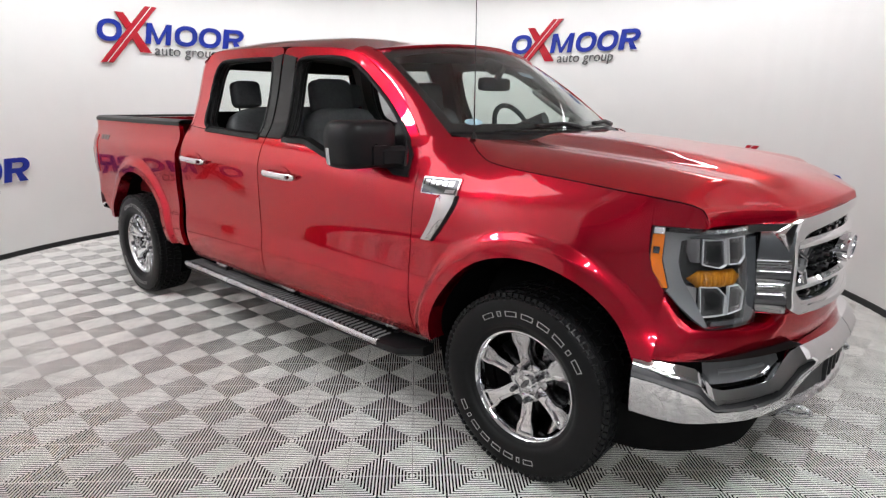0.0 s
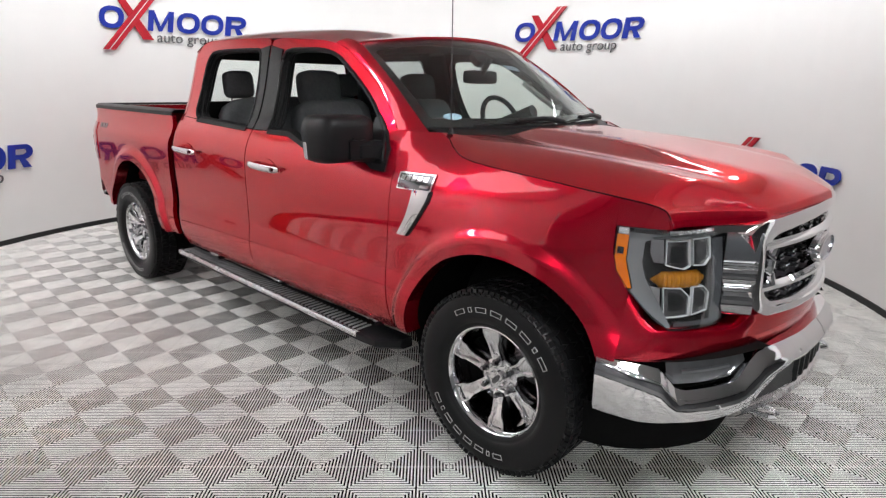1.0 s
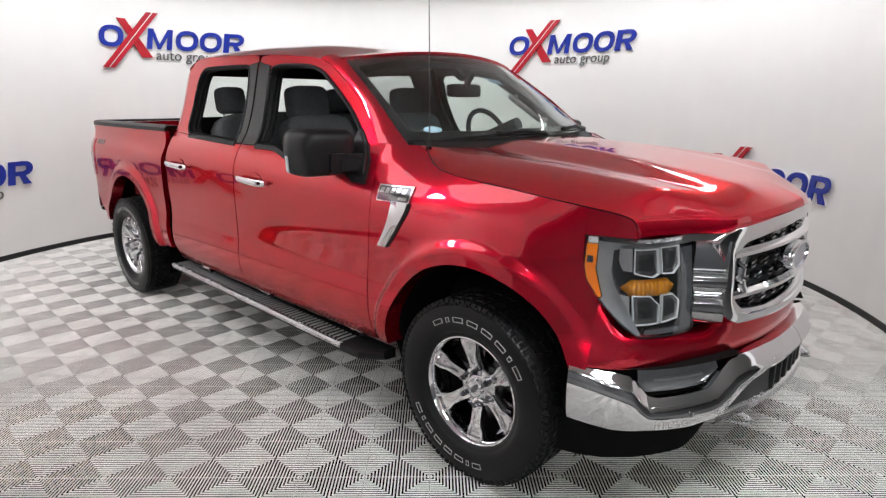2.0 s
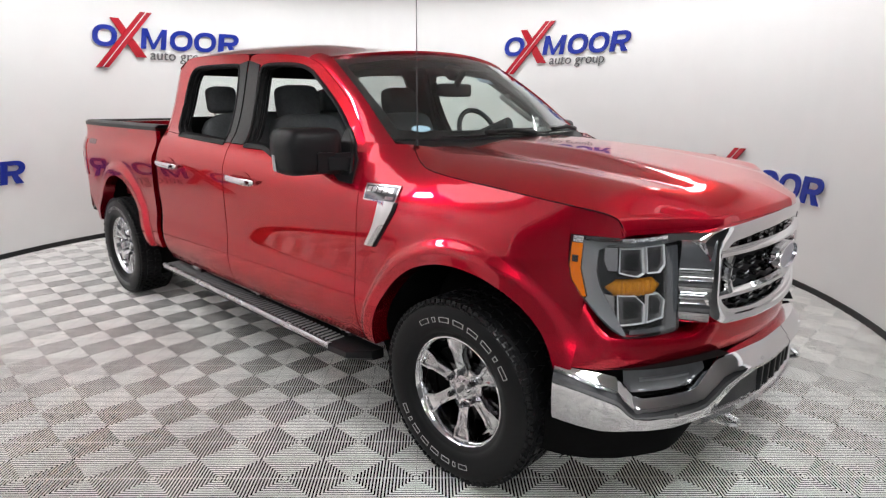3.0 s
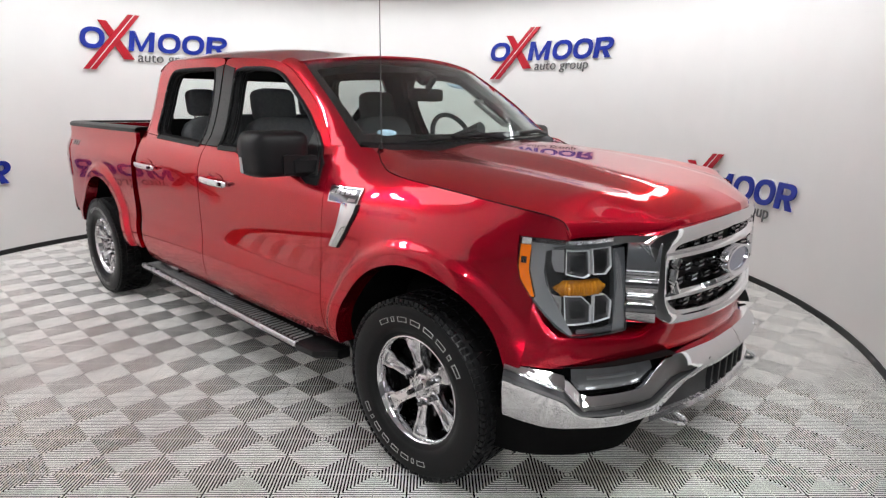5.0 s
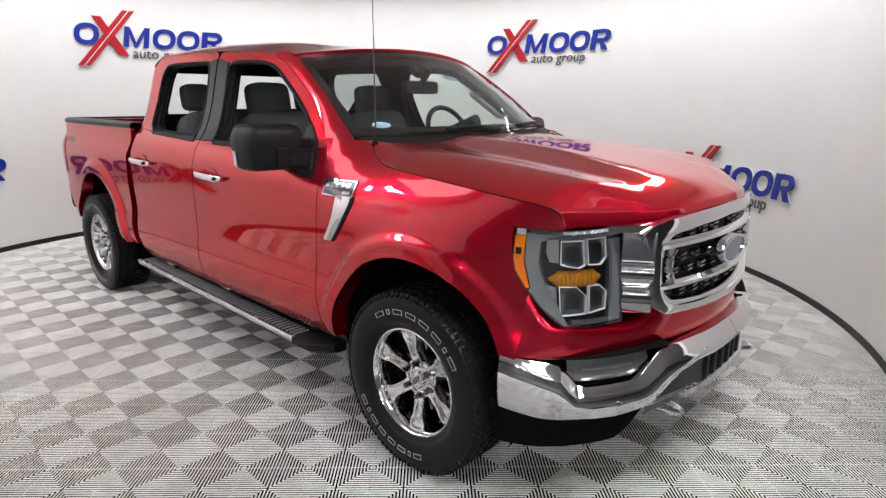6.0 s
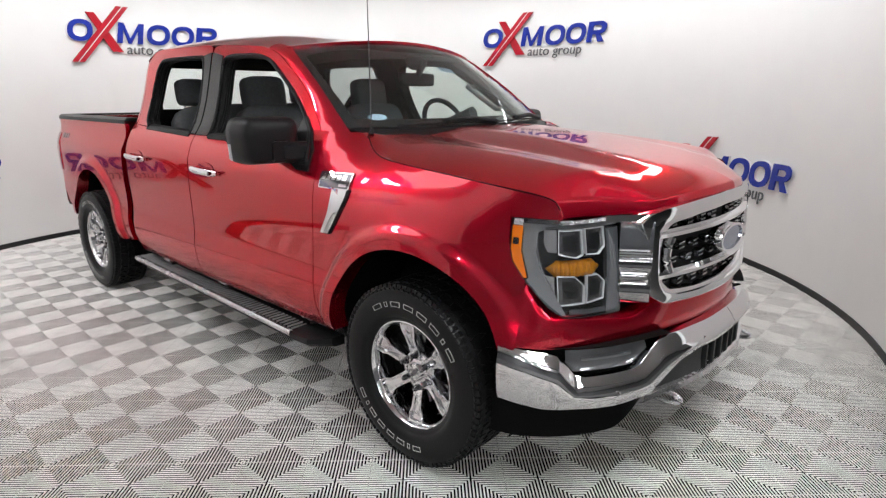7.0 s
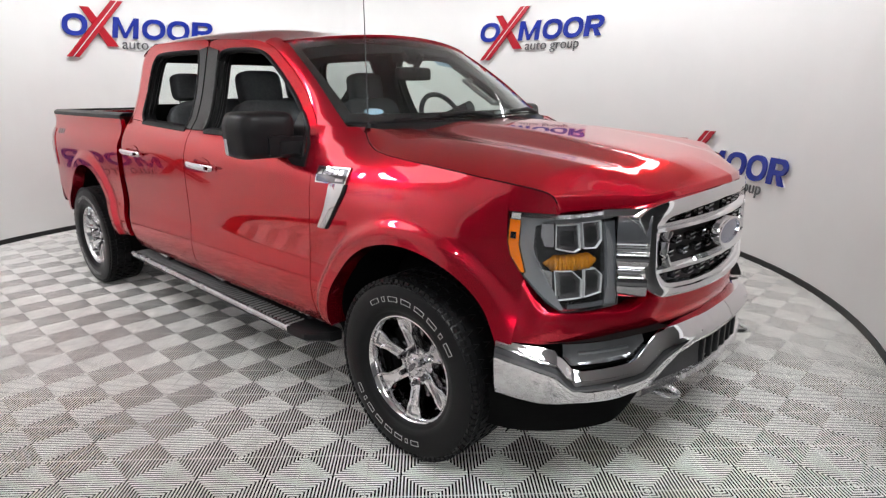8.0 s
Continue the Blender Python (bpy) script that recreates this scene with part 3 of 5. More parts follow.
    # raised panes of the driver's side, the rear one smoked
    for line, p, m, mx in ((F_IN, fd, GLASS, -1.25), (R_IN, rd, PRIVACY, -2.35)):
        if s < 0:
            continue
        edge = [(lerp(x, mx, -0.01), lerp(z, 1.53, -0.03)) for x, z in spline(line, 40)]
        Geo().prism(edge, lambda x, z, d: surf(x, z, 0.045 + d), 0.0, 0.004).make("window_pane", m, p, "smoked glass" if m is PRIVACY else "clear glass", side=s).visible_shadow = False
    # inner door trim
    for x0, x1, p in ((-1.86, -0.70, fd), (-2.84, -1.93, rd)):
        rows = [[(x, half(x, 1.2) - d, z) for d, z in ((0.09, belt(x)), (0.12, belt(x) - 0.03), (0.14, 1.0), (0.20, 0.95), (0.20, 0.85), (0.13, 0.80), (0.13, 0.5))] for x in np.linspace(x0, x1, 12)]
        Geo().grid(rows).make("inner_trim", DASHM, p, side=s)
    # bed side
    out = [(-2.968, 0.50), (-2.99, 0.67), (-3.0, 0.93), (-2.985, 1.21), (-2.985, 1.352), (-3.9, 1.362), (-4.70, 1.368), (-4.745, 1.36), (-4.75, 1.24), (-4.70, 1.23), (-4.66, 1.20), (-4.66, 0.95), (-4.70, 0.905), (-4.75, 0.90), (-4.76, 0.76), (-4.62, 0.74), (-4.50, 0.66), (-4.36, 0.56), (-4.27, 0.55)]
    star_panel("bed", RA, out, 190).make("bed_side", PAINT, truck, "red cargo bed side with flared wheel arch", side=s)
    g = Geo()
    rows = []
    for i in range(9):
        t = i / 8
        z = lerp(0.907, 1.232, t)
        row = [(x, half(x, z) + d, z) for x, d in ((-4.575, -0.004), (-4.578, 0.004), (-4.60, 0.006), (-4.63, 0.006))]
        for a in np.linspace(0, math.pi / 2, 9):
            row.append((-4.66 - 0.115 * math.sin(a), half(-4.66, z) - 0.11 * (1 - math.cos(a)) + 0.004, z))
        rows.append(row)
    g.grid(rows).make("tail_lamp", LAMP_RED, truck, "tall red tail lamp", side=s)
    for zz, hh in ((1.06, 0.05), (0.98, 0.02)):
        Geo().grid([[(-4.66 - 0.118 * math.sin(a), half(-4.66, zz) - 0.11 * (1 - math.cos(a)) + 0.007, zz + d) for a in np.linspace(0.5, math.pi / 2, 8)] for d in (-hh, hh)]).make("reflector", DARK_CHROME, truck, "darker lamp insert", side=s)
    # bed rail cap, inner wall
    rows = [[(x, half(x, 1.36) + 0.004, 1.352), (x, half(x, 1.36) + 0.002, 1.378), (x, half(x, 1.36) - 0.02, 1.392), (x, half(x, 1.36) - 0.10, 1.392), (x, half(x, 1.36) - 0.115, 1.35)] for x in np.linspace(-4.75, -2.985, 30)]
    Geo().grid(rows).make("rail_cap", BLACK, truck, "matt black bed rail cap", side=s)
    rows = [[(x, half(x, 1.36) - 0.11, z) for z in (1.36, 1.30, 0.80)] for x in np.linspace(-4.74, -2.985, 8)]
    Geo().grid(rows).make("bed_inner_wall", INNER_RED, truck, side=s)
    # wheel housings
    for ax, az, ar in (FA, RA):
        rows = []
        for a in np.linspace(radians(-25), radians(205), 40):
            x, z = ax + (ar + 0.005) * math.cos(a), az + (ar + 0.005) * math.sin(a)
            rows.append([(x, half(x, z, False) - 0.02, z), (x, 0.78, z), (x, 0.58, z), (ax + 0.2 * math.cos(a), 0.56, az + 0.2 * math.sin(a)), (ax, 0.55, az)])
        Geo().grid(rows).make("wheel_liner", DARK, truck, side=s)
    # pillar between windscreen and door, cab corner
    top = [(-0.668, 1.370), (-0.713, 1.425), (-0.891, 1.583), (-1.094, 1.712), (-1.195, 1.764), (-1.29, 1.791)]
    edge = [(-0.525, 0.803, 1.374), (-0.64, 0.785, 1.46), (-0.80, 0.760, 1.585), (-0.99, 0.728, 1.712), (-1.115, 0.703, 1.785), (-1.21, 0.700, 1.812)]
    rows = []
    for (x, z), e in zip(spline(top, 30), spline(edge, 30)):
        a, b = Vector(surf(x, z)), Vector(e)
        mid = (a + b) / 2 + Vector((0.002, 0.005, 0.005))
        q1, q2 = a.lerp(b, 0.25) + Vector((0.002, 0.004, 0.004)), a.lerp(b, 0.75) + Vector((0.001, 0.003, 0.004))
        rows.append([(a.x, a.y - 0.03, a.z), a, q1, mid, q2, b, (b.x - 0.02, b.y - 0.02, b.z - 0.015)])
    Geo().grid(rows).make("windscreen_pillar", PAINT, truck, side=s)
    rows = []
    for k in range(30):
        z = lerp(0.46, 1.80, k / 29)
        back = interp(z, [0.46, 1.3, 1.45, 1.75, 1.82], [-2.90, -2.915, -2.955, -2.95, -2.90])
        fwd = interp(z, [0.46, 0.68, 0.94, 1.2, 1.36, 1.6, 1.8], [-2.849, -2.864, -2.899, -2.889, -2.882, -2.89, -2.875])
        y = half(-2.87, z) if z < 1.36 else half(-2.87, z)
        rows.append([(fwd, y - 0.03, z), (fwd, y - 0.001, z), (lerp(fwd, back, .5), y - 0.003, z), (back + 0.01, y - 0.02, z), (back, y - 0.06, z), (back + 0.005, y - (0.16 if z < 1.42 else 0.10), z)])
    Geo().grid(rows).make("cab_corner", PAINT, truck, side=s)

# roof
rows = []
XC = [-2.955, -2.93, -2.85, -2.3, -1.7, -1.3, -1.0]
ZC = [1.83, 1.874, 1.900, 1.921, 1.905, 1.873, 1.842]
XZ = [-2.955, -2.93, -2.82, -2.70, -1.97, -1.6, -1.36, -1.19, -1.13]
ZZ = [1.72, 1.77, 1.832, 1.855, 1.842, 1.824, 1.805, 1.764, 1.745]
for i in range(49):
    t = lerp(-1, 1, i / 48)
    t = np.sign(t) * (1 - (1 - abs(t)) ** 1.6)
    row = []
    for u in np.linspace(0, 1, 44):
        x = lerp(-2.955 + 0.05 * t * t, -0.98 - 0.135 * t * t, u)
        zc, zs = curve(x, XC, ZC), curve(x, XZ, ZZ)
        w = smooth(0.72, 1.0, u)
        ys = lerp(half(x, zs) + 0.001, 0.712, w)
        y = t * ys
        zz = zc - (zc - zs) * abs(t) ** 5
        row.append((x, y, lerp(zz, 1.846 - 0.055 * (y / 0.705) ** 2, w)))
    rows.append([(row[0][0], row[0][1], row[0][2] - 0.03)] + row + [(row[-1][0] - 0.01, row[-1][1] * 0.99, row[-1][2] - 0.03)])
Geo().grid(rows).make("roof", PAINT, truck, "red metallic roof")


def screen(s, v, d=0.0):
    """A point of the windscreen: s across from -1 to 1, v from its foot to its head, d inwards."""
    a = Vector((-0.405 - 0.145 * s * s, 0.80 * s, 1.378 + 0.008 * s * s))
    b = Vector((-0.985 - 0.13 * s * s, 0.705 * s, 1.836 - 0.055 * s * s))
    p = a.lerp(b, v)
    q = 0.035 * math.sin(math.pi * v) * (1 - 0.6 * s * s)
    return p + Vector((0.64, 0, 0.77)) * (q - d)


def pane(fn, name, material, parent, label, thick=0.005, n=20, m=12):
    """A closed pane of glass from a surface function fn(s, v, depth)."""
    g = Geo()
    for d, flip in ((0, False), (thick, True)):
        g.grid([[tuple(fn(lerp(-1, 1, i / n), j / m, d)) for j in range(m + 1)] for i in range(n + 1)], flip=flip)
    k = (n + 1) * (m + 1)
    ids = [i * (m + 1) for i in range(n + 1)] + [n * (m + 1) + j for j in range(1, m + 1)] + [i * (m + 1) + m for i in range(n - 1, -1, -1)] + [j for j in range(m - 1, 0, -1)]
    g.f += [(ids[i], ids[(i + 1) % len(ids)], k + ids[(i + 1) % len(ids)], k + ids[i]) for i in range(len(ids))]
    o = g.make(name, material, parent, label, smooth=40)
    o.visible_shadow = False
    return o


ws = pane(screen, "windscreen", GLASS, truck, "large clear windscreen")
outer = [(-1, 0), (-0.5, 0), (0, 0), (0.5, 0), (1, 0), (1, 0.5), (1, 1), (0.5, 1), (0, 1), (-0.5, 1), (-1, 1), (-1, 0.5)]
inner = [(-0.92, 0.12), (-0.5, 0.10), (0, 0.10), (0.5, 0.10), (0.92, 0.12), (0.94, 0.5), (0.94, 0.90), (0.5, 0.93), (0, 0.92), (-0.5, 0.93), (-0.94, 0.90), (-0.94, 0.5)]
Geo().ring(resample(outer, 96, True), resample(inner, 96, True), lambda u, w, d: tuple(screen(u, w, d)), 0.007, 0.010).make("frit_band", GLOSS_BLACK, ws, "black border of the windscreen")
Geo().prism([(-0.772 + 0.062 * math.cos(a), 0.128 + 0.03 * math.sin(a)) for a in np.linspace(0, 2 * math.pi, 24, endpoint=False)], lambda u, w, d: tuple(screen(u, w, d)), 0.008, 0.006).make("oval_sticker", STICKER, ws, "pale oval sticker")
Geo().prism([(0.05, 0.60), (0.20, 0.58), (0.20, 0.635), (0.05, 0.655)], lambda u, w, d: tuple(screen(u, w, d)), 0.008, 0.006).make("paper_sticker", STICKER, ws, "white paper sticker")

# rear cab wall with its window
g = Geo()
for cy, cz, sy, sz in ((0, 1.035, 1.46, 0.83), (0, 1.80, 1.28, 0.11), (-0.665, 1.60, 0.05, 0.30), (0.665, 1.60, 0.05, 0.30)):
    g.box(-2.92, cy, cz, 0.03, sy, sz, bevel=0.004)
g.make("cab_back_wall", TRIM, truck)
pane(lambda s, v, d: Vector((-2.92 + d, s * 0.655, lerp(1.45, 1.75, v))), "rear_window", GLASS, truck, "rear cab window", n=4, m=4)


# hood
SHOULDER = 0.70        # where the flank of the hood meets its top, in half widths


def hood_top(x, a):
    """Height of the hood: a steep flank, a rounded shoulder, a shallow valley and a raised centre."""
    ze = curve(x, HX[:-2] + [0.60, 0.80], HZ[:-2] + [1.190, 1.150])
    zs = curve(x, [-0.47, -0.33, 0.0, 0.27, 0.51, 0.69, 0.90], [1.374, 1.358, 1.333, 1.311, 1.284, 1.252, 1.205])
    zc = curve(x, [-0.47, -0.20, 0.1, 0.43, 0.60, 0.82, 0.92], [1.398, 1.385, 1.362, 1.320, 1.294, 1.246, 1.216])
    if a > SHOULDER:
        q = (1 - a) / (1 - SHOULDER)
        return ze + (zs - ze) * (1 - (1 - q) ** 1.7)
    q = a / SHOULDER
    return zs + (zc - zs) * (1 - smooth(0.36, 0.84, q)) * (1 - 0.12 * q * q) - 0.004 * math.sin(math.pi * smooth(0.6, 1.0, q))


def hood_row(t, n=60, m=8):
    """The hood from the cowl to its front crease and down its front face, at t of its half width."""
    a = abs(t)
    yy = a * 0.835
    ys = [0, 0.15, 0.30, 0.40, 0.47, 0.55, 0.65, 0.75, 0.80, 0.835]
    xc = curve(yy, ys, [0.905, 0.885, 0.848, 0.815, 0.785, 0.722, 0.660, 0.614, 0.596, 0.585])
    zk = curve(yy, ys, [1.204, 1.197, 1.186, 1.178, 1.173, 1.179, 1.186, 1.193, 1.195, 1.195])
    xf = xc + curve(yy, [0, 0.40, 0.50, 0.60, 0.835], [0.012, 0.012, 0.022, 0.030, 0.034])
    zf = zk - curve(yy, [0, 0.30, 0.44, 0.52, 0.60, 0.835], [0.030, 0.028, 0.030, 0.046, 0.056, 0.064])
    x0 = lerp(-0.30, -0.47, t * t)
    drop = zk - hood_top(xc, a)
    reach = curve(yy, [0, 0.40, 0.58, 0.835], [0.17, 0.16, 0.11, 0.07])
    pts = []
    for k in range(n + 1):
        u = 1 - (1 - k / n) ** 1.35
        x = lerp(x0, xc, u)
        w = max(0.0, 1 - (xc - x) / reach)
        pts.append(Vector((x, t * (hood_side(x) - 0.005), hood_top(x, a) + drop * w ** 1.6)))
    for k in range(1, m + 1):
        v = k / m
        x = lerp(xc, xf, v ** 0.55)
        pts.append(Vector((x, t * (hood_side(min(x, 0.60)) - 0.005), lerp(zk, zf, v))))
    return pts


def hood_pt(u, t):
    return hood_row(t, 8, 2)[0]


rows = []
for t in (k / 120 for k in range(-120, 121)):
    row = hood_row(t)
    a, b = row[0], row[-1]
    rows.append([(a.x, a.y, a.z - 0.03)] + [tuple(p) for p in row] + [(b.x - 0.012, b.y * 0.995, b.z - 0.012), (b.x - 0.05, b.y * 0.97, b.z - 0.02)])
rows = [[(p[0], p[1] * 0.995, p[2] - lerp(0.03, 0.003, smooth(0.40, 0.50, p[0]))) for p in r] if q else r for q, r in [(1, rows[0])] + [(0, r) for r in rows] + [(1, rows[-1])]]
Geo().grid(rows).make("hood", PAINT, truck, "long red hood with raised centre", smooth=42)
for s in (-1, 1):
    # black tube and strip added for the shade in the hood gap
    Geo().tube([(x, hood_side(x) - 0.001, hood_cut(x) - 0.0005) for x in np.linspace(-0.46, 0.615, 90)], 0.0026, 6).make("hood_gap_shade", DARK, truck, "thin black tube for the shade in the hood gap", side=s)
    Geo().grid([[(x, hood_side(x) + d, hood_cut(x) - 0.022) for d in (-0.03, 0.0)] for x in np.linspace(-0.46, 0.60, 40)]).make("hood_seal", DARK, truck, side=s)

# cowl, wipers, antenna
rows = []
for i in range(31):
    t = lerp(-1, 1, i / 30)
    a = screen(t * 0.99, 0.0, -0.004)
    h = hood_pt(0, t)
    rows.append([(a.x, a.y, a.z + 0.01), tuple(a), (lerp(a.x, h.x, 0.5), lerp(a.y, h.y, 0.5), lerp(a.z, h.z, 0.5) - 0.004), (h.x - 0.004, h.y, h.z - 0.010), (h.x + 0.05, h.y, h.z - 0.04)])
Geo().grid(rows).make("cowl", BLACK, truck, "black plastic cowl under the windscreen")
for y0, y1 in ((-0.56, 0.10), (0.10, 0.68)):
    w = Geo()
    base = screen(y1 / 0.8 * 0.98, 0.0, -0.03)
    p = [screen(lerp(y0, y1 - 0.05, k / 10) / 0.8, 0.012 + 0.03 * math.sin(math.pi * k / 10) * 0.4, -0.016) for k in range(11)]
    w.tube(p, 0.005, 6)
    mid = screen(lerp(y0, y1, 0.45) / 0.8, 0.03, -0.03)
    w.tube([mid, lerp(mid, base, 0.5) + Vector((0.01, 0, 0.015)), base], [0.010, 0.012, 0.016], 8)
    w.box(mid.x, mid.y, mid.z, 0.03, 0.06, 0.022, bevel=0.006)
    w.make("wiper", BLACK, truck, "black wiper arm and blade")
Geo().tube([(-0.452, -0.742, 1.372), (-0.452, -0.742, 1.40)], [0.014, 0.007], 12).make("antenna_base", BLACK, truck)
Geo().tube([(-0.452, -0.742, 1.39), (-0.4525, -0.742, 1.7), (-0.454, -0.742, 2.16)], [0.0028, 0.0024, 0.0018], 8).make("antenna", DARK_CHROME, truck, "thin dark whip antenna")

# underside
Geo().box(-1.15, 0, 0.50, 3.4, 1.62, 0.06, bevel=0.01).make("floor_pan", DARK, truck)
g = Geo()
for s in (-1, 1):
    g.box(-2.0, s * 0.42, 0.48, 5.2, 0.09, 0.16, bevel=0.01)
g.make("chassis", DARK, truck)
for ax in (0, -WB):
    Geo().tube([(ax, -0.80, 0.395), (ax, 0.80, 0.395)], 0.05, 12).make("axle", DARK, truck)
Geo().box(0.25, 0, 0.60, 0.9, 1.0, 0.35, bevel=0.02).make("engine_block", DARK, truck)
Geo().box(-3.86, 0, 0.78, 1.76, 1.5, 0.04, bevel=0.008).make("bed_floor", INNER_RED, truck)
Geo().box(-3.0, 0, 1.07, 0.03, 1.62, 0.56, bevel=0.008).make("bed_front_wall", INNER_RED, truck)
g = Geo()
rows = [[(-4.755 - 0.02 * math.sin(math.pi * k / 10), y, lerp(0.76, 1.37, k / 10)) for k in range(11)] + [(-4.70, y, 1.37), (-4.70, y, 0.76)] for y in np.linspace(-0.76, 0.76, 13)]
g.grid(rows).make("tailgate", PAINT, truck, "red tailgate")
Geo().box(-4.73, 0, 1.382, 0.07, 1.56, 0.02, bevel=0.006).make("tailgate_cap", BLACK, truck)
rows = []
for y in np.linspace(-0.86, 0.86, 25):
    x = -4.93 + 0.16 * (abs(y) / 0.86) ** 4
    rows.append([(x + 0.14, y, 0.74), (x + 0.02, y, 0.745), (x, y, 0.72), (x + 0.005, y, 0.60), (x + 0.04, y, 0.56), (x + 0.16, y, 0.56)])
Geo().grid(rows).make("rear_bumper", CHROME, truck, "chrome rear step bumper")


# ---- wheels ----
def wheel(s, ax):
    """Tyre, rim, brake disc and nuts; outer side towards +y before mirroring."""
    hub = Geo().lathe([(0.0, -0.06), (0.09, -0.06), (0.09, 0.035), (0.0, 0.04)], 32)
    m = Matrix.Translation((ax, 0.86, 0.395))

    def fin(g, name, material, parent, label="", sm=35):
        return g.move(m).make(name, material, parent, label, sm, side=s)

    w = fin(hub, "wheel", DARK, truck, "black all-terrain tyre on a chrome six-spoke rim")
    prof = [(0.232, 0.098), (0.238, 0.112), (0.252, 0.121), (0.262, 0.1255), (0.264, 0.129), (0.285, 0.135), (0.315, 0.139), (0.345, 0.138), (0.368, 0.133), (0.385, 0.124), (0.391, 0.112), (0.394, 0.09), (0.395, 0.05), (0.395, 0)]
    prof = prof + [(r, -a) for r, a in prof[-2::-1]]
    t = Geo().lathe(prof, 96)
    t.v = [(x, y, max(z, -0.393)) for x, y, z in t.v]
    ty = fin(t, "tyre", RUBBER, w, "black all-terrain tyre with raised pale sidewall marks", 50)
    g = Geo()
    n = 84
    for row, (yc, wd, off, ln) in enumerate(((0.108, 0.040, 0.0, 0.021), (0.062, 0.042, 0.5, 0.022), (0.0, 0.05, 0.2, 0.023), (-0.062, 0.042, 0.7, 0.022), (-0.108, 0.040, 0.4, 0.021))):
        for k in range(n):
            a = 2 * math.pi * (k + off) / n
            if abs((a % (2 * math.pi)) - 1.5 * math.pi) < 0.16:
                continue
            r = 0.3935 if abs(yc) < 0.1 else 0.386
            mm = Matrix.Rotation(-a, 4, "Y") @ Matrix.Translation((r, yc, 0)) @ Matrix.Rotation(-0.28 * np.sign(yc) if abs(yc) > 0.1 else 0.3 * (1 if k % 2 else -1), 4, "Z" if abs(yc) > 0.1 else "X")
            g.box(0, 0, 0, 0.017, wd, ln, bevel=0.0, m=mm)
    for k in range(n):
        a = 2 * math.pi * (k + 0.25) / n
        mm = Matrix.Rotation(-a, 4, "Y") @ Matrix.Translation((0.377, 0.1275, 0)) @ Matrix.Rotation(0.45, 4, "Z")
        g.box(0, 0, 0, 0.022 if k % 2 else 0.013, 0.008, 0.019, m=mm)
    tagged(fin(g, "tread", RUBBER, ty, "chunky tread blocks", 0), kind="stuff")
    # raised sidewall marks: plain outlined bars along two arcs
    for start, unit in ((124, 11.6), (287, 9.8)):
        turn = start
        for k in range(8):
            width = 0.30 if k in (1, 6) else 0.86
            a0, wd = radians(turn), radians(unit * width)
            turn -= unit * (width + 0.34)
            steps = [a0 - wd * q / 4 for q in range(5)]
            r0, r1 = 0.306, 0.328
            o = [(r1, a) for a in steps] + [(r0, a) for a in steps[::-1]]
            cm, rm = (steps[0] + steps[-1]) / 2, 0.317
            i = [(rm + (r - rm) * 0.80, cm + (a - cm) * (0.88 if k not in (1, 6) else 0.70)) for r, a in o]
            g = Geo().ring(o, i, lambda r, a, d: (r * math.cos(a), d + interp(r, [0.285, 0.315, 0.345], [0.135, 0.139, 0.138]), r * math.sin(a)), -0.001, 0.0022)
            fin(g, "sidewall_bar", LETTER, ty, "plain pale raised bar", 0)
    # rim
    rim = Geo().lathe([(0.236, 0.094), (0.241, 0.104), (0.240, 0.112), (0.234, 0.114), (0.228, 0.108), (0.222, 0.088), (0.214, 0.05), (0.205, -0.02), (0.205, -0.10), (0.225, -0.11)], 96)
    rm = fin(rim, "rim", CHROME, w, "chrome rim with six spokes", 40)
    disc = Geo().lathe([(0.0, -0.005), (0.165, -0.005), (0.168, -0.012), (0.168, -0.03), (0.09, -0.03)], 48)
    fin(disc, "brake_disc", DARK_CHROME, w, "dark steel brake disc")
    cal = Geo()
    for k in range(9):
        a = radians(150 + k * 7)
        cal.box(0.165 * math.cos(a), -0.015, 0.165 * math.sin(a), 0.07, 0.05, 0.03, Matrix.Rotation(-a, 4, "Y"))
    fin(cal, "brake_caliper", DARK, w)

    def face(r):
        return 0.060 + 0.030 * smooth(0.05, 0.19, r) + 0.008 * smooth(0.17, 0.23, r)

    for k in range(6):
        a = math.pi / 2 + k * math.pi / 3 + 0.10

        def place(u, v, d):
            r = math.hypot(u, v)
            x, z = u * math.cos(a) - v * math.sin(a), u * math.sin(a) + v * math.cos(a)
            return x, face(r) + d, z

        edge = [(0.050, 0.030), (0.090, 0.0265), (0.135, 0.0260), (0.158, 0.0280), (0.182, 0.0400), (0.228, 0.0450)]
        pocket = [(0.108, 0.0100), (0.118, 0.0125), (0.138, 0.0140), (0.160, 0.0160), (0.186, 0.0280), (0.213, 0.0320)]
        o = [(u, -v) for u, v in edge] + [(0.231, 0.0)] + [(u, v) for u, v in edge[::-1]] + [(0.046, 0.0)]
        i = [(u, -v) for u, v in pocket] + [(0.215, 0.0)] + [(u, v) for u, v in pocket[::-1]] + [(0.106, 0.0)]
        n = len(o)
        sp = Geo()
        mid = [(lerp(p[0], q[0], 0.16), lerp(p[1], q[1], 0.16)) for p, q in zip(o, i)]
        rows = [[place(u * 0.998, v * 1.06, -0.050) for u, v in o], [place(u, v, -0.006) for u, v in o], [place(u, v, 0.0) for u, v in mid], [place(u, v, -0.001) for u, v in i], [place(lerp(u, 0.17, 0.05), v * 0.86, -0.012) for u, v in i]]
        sp.grid(rows, closed=True)
        sp.f.append(tuple(4 * n + j for j in range(n)))
        fin(sp, "spoke", CHROME, rm, sm=22)
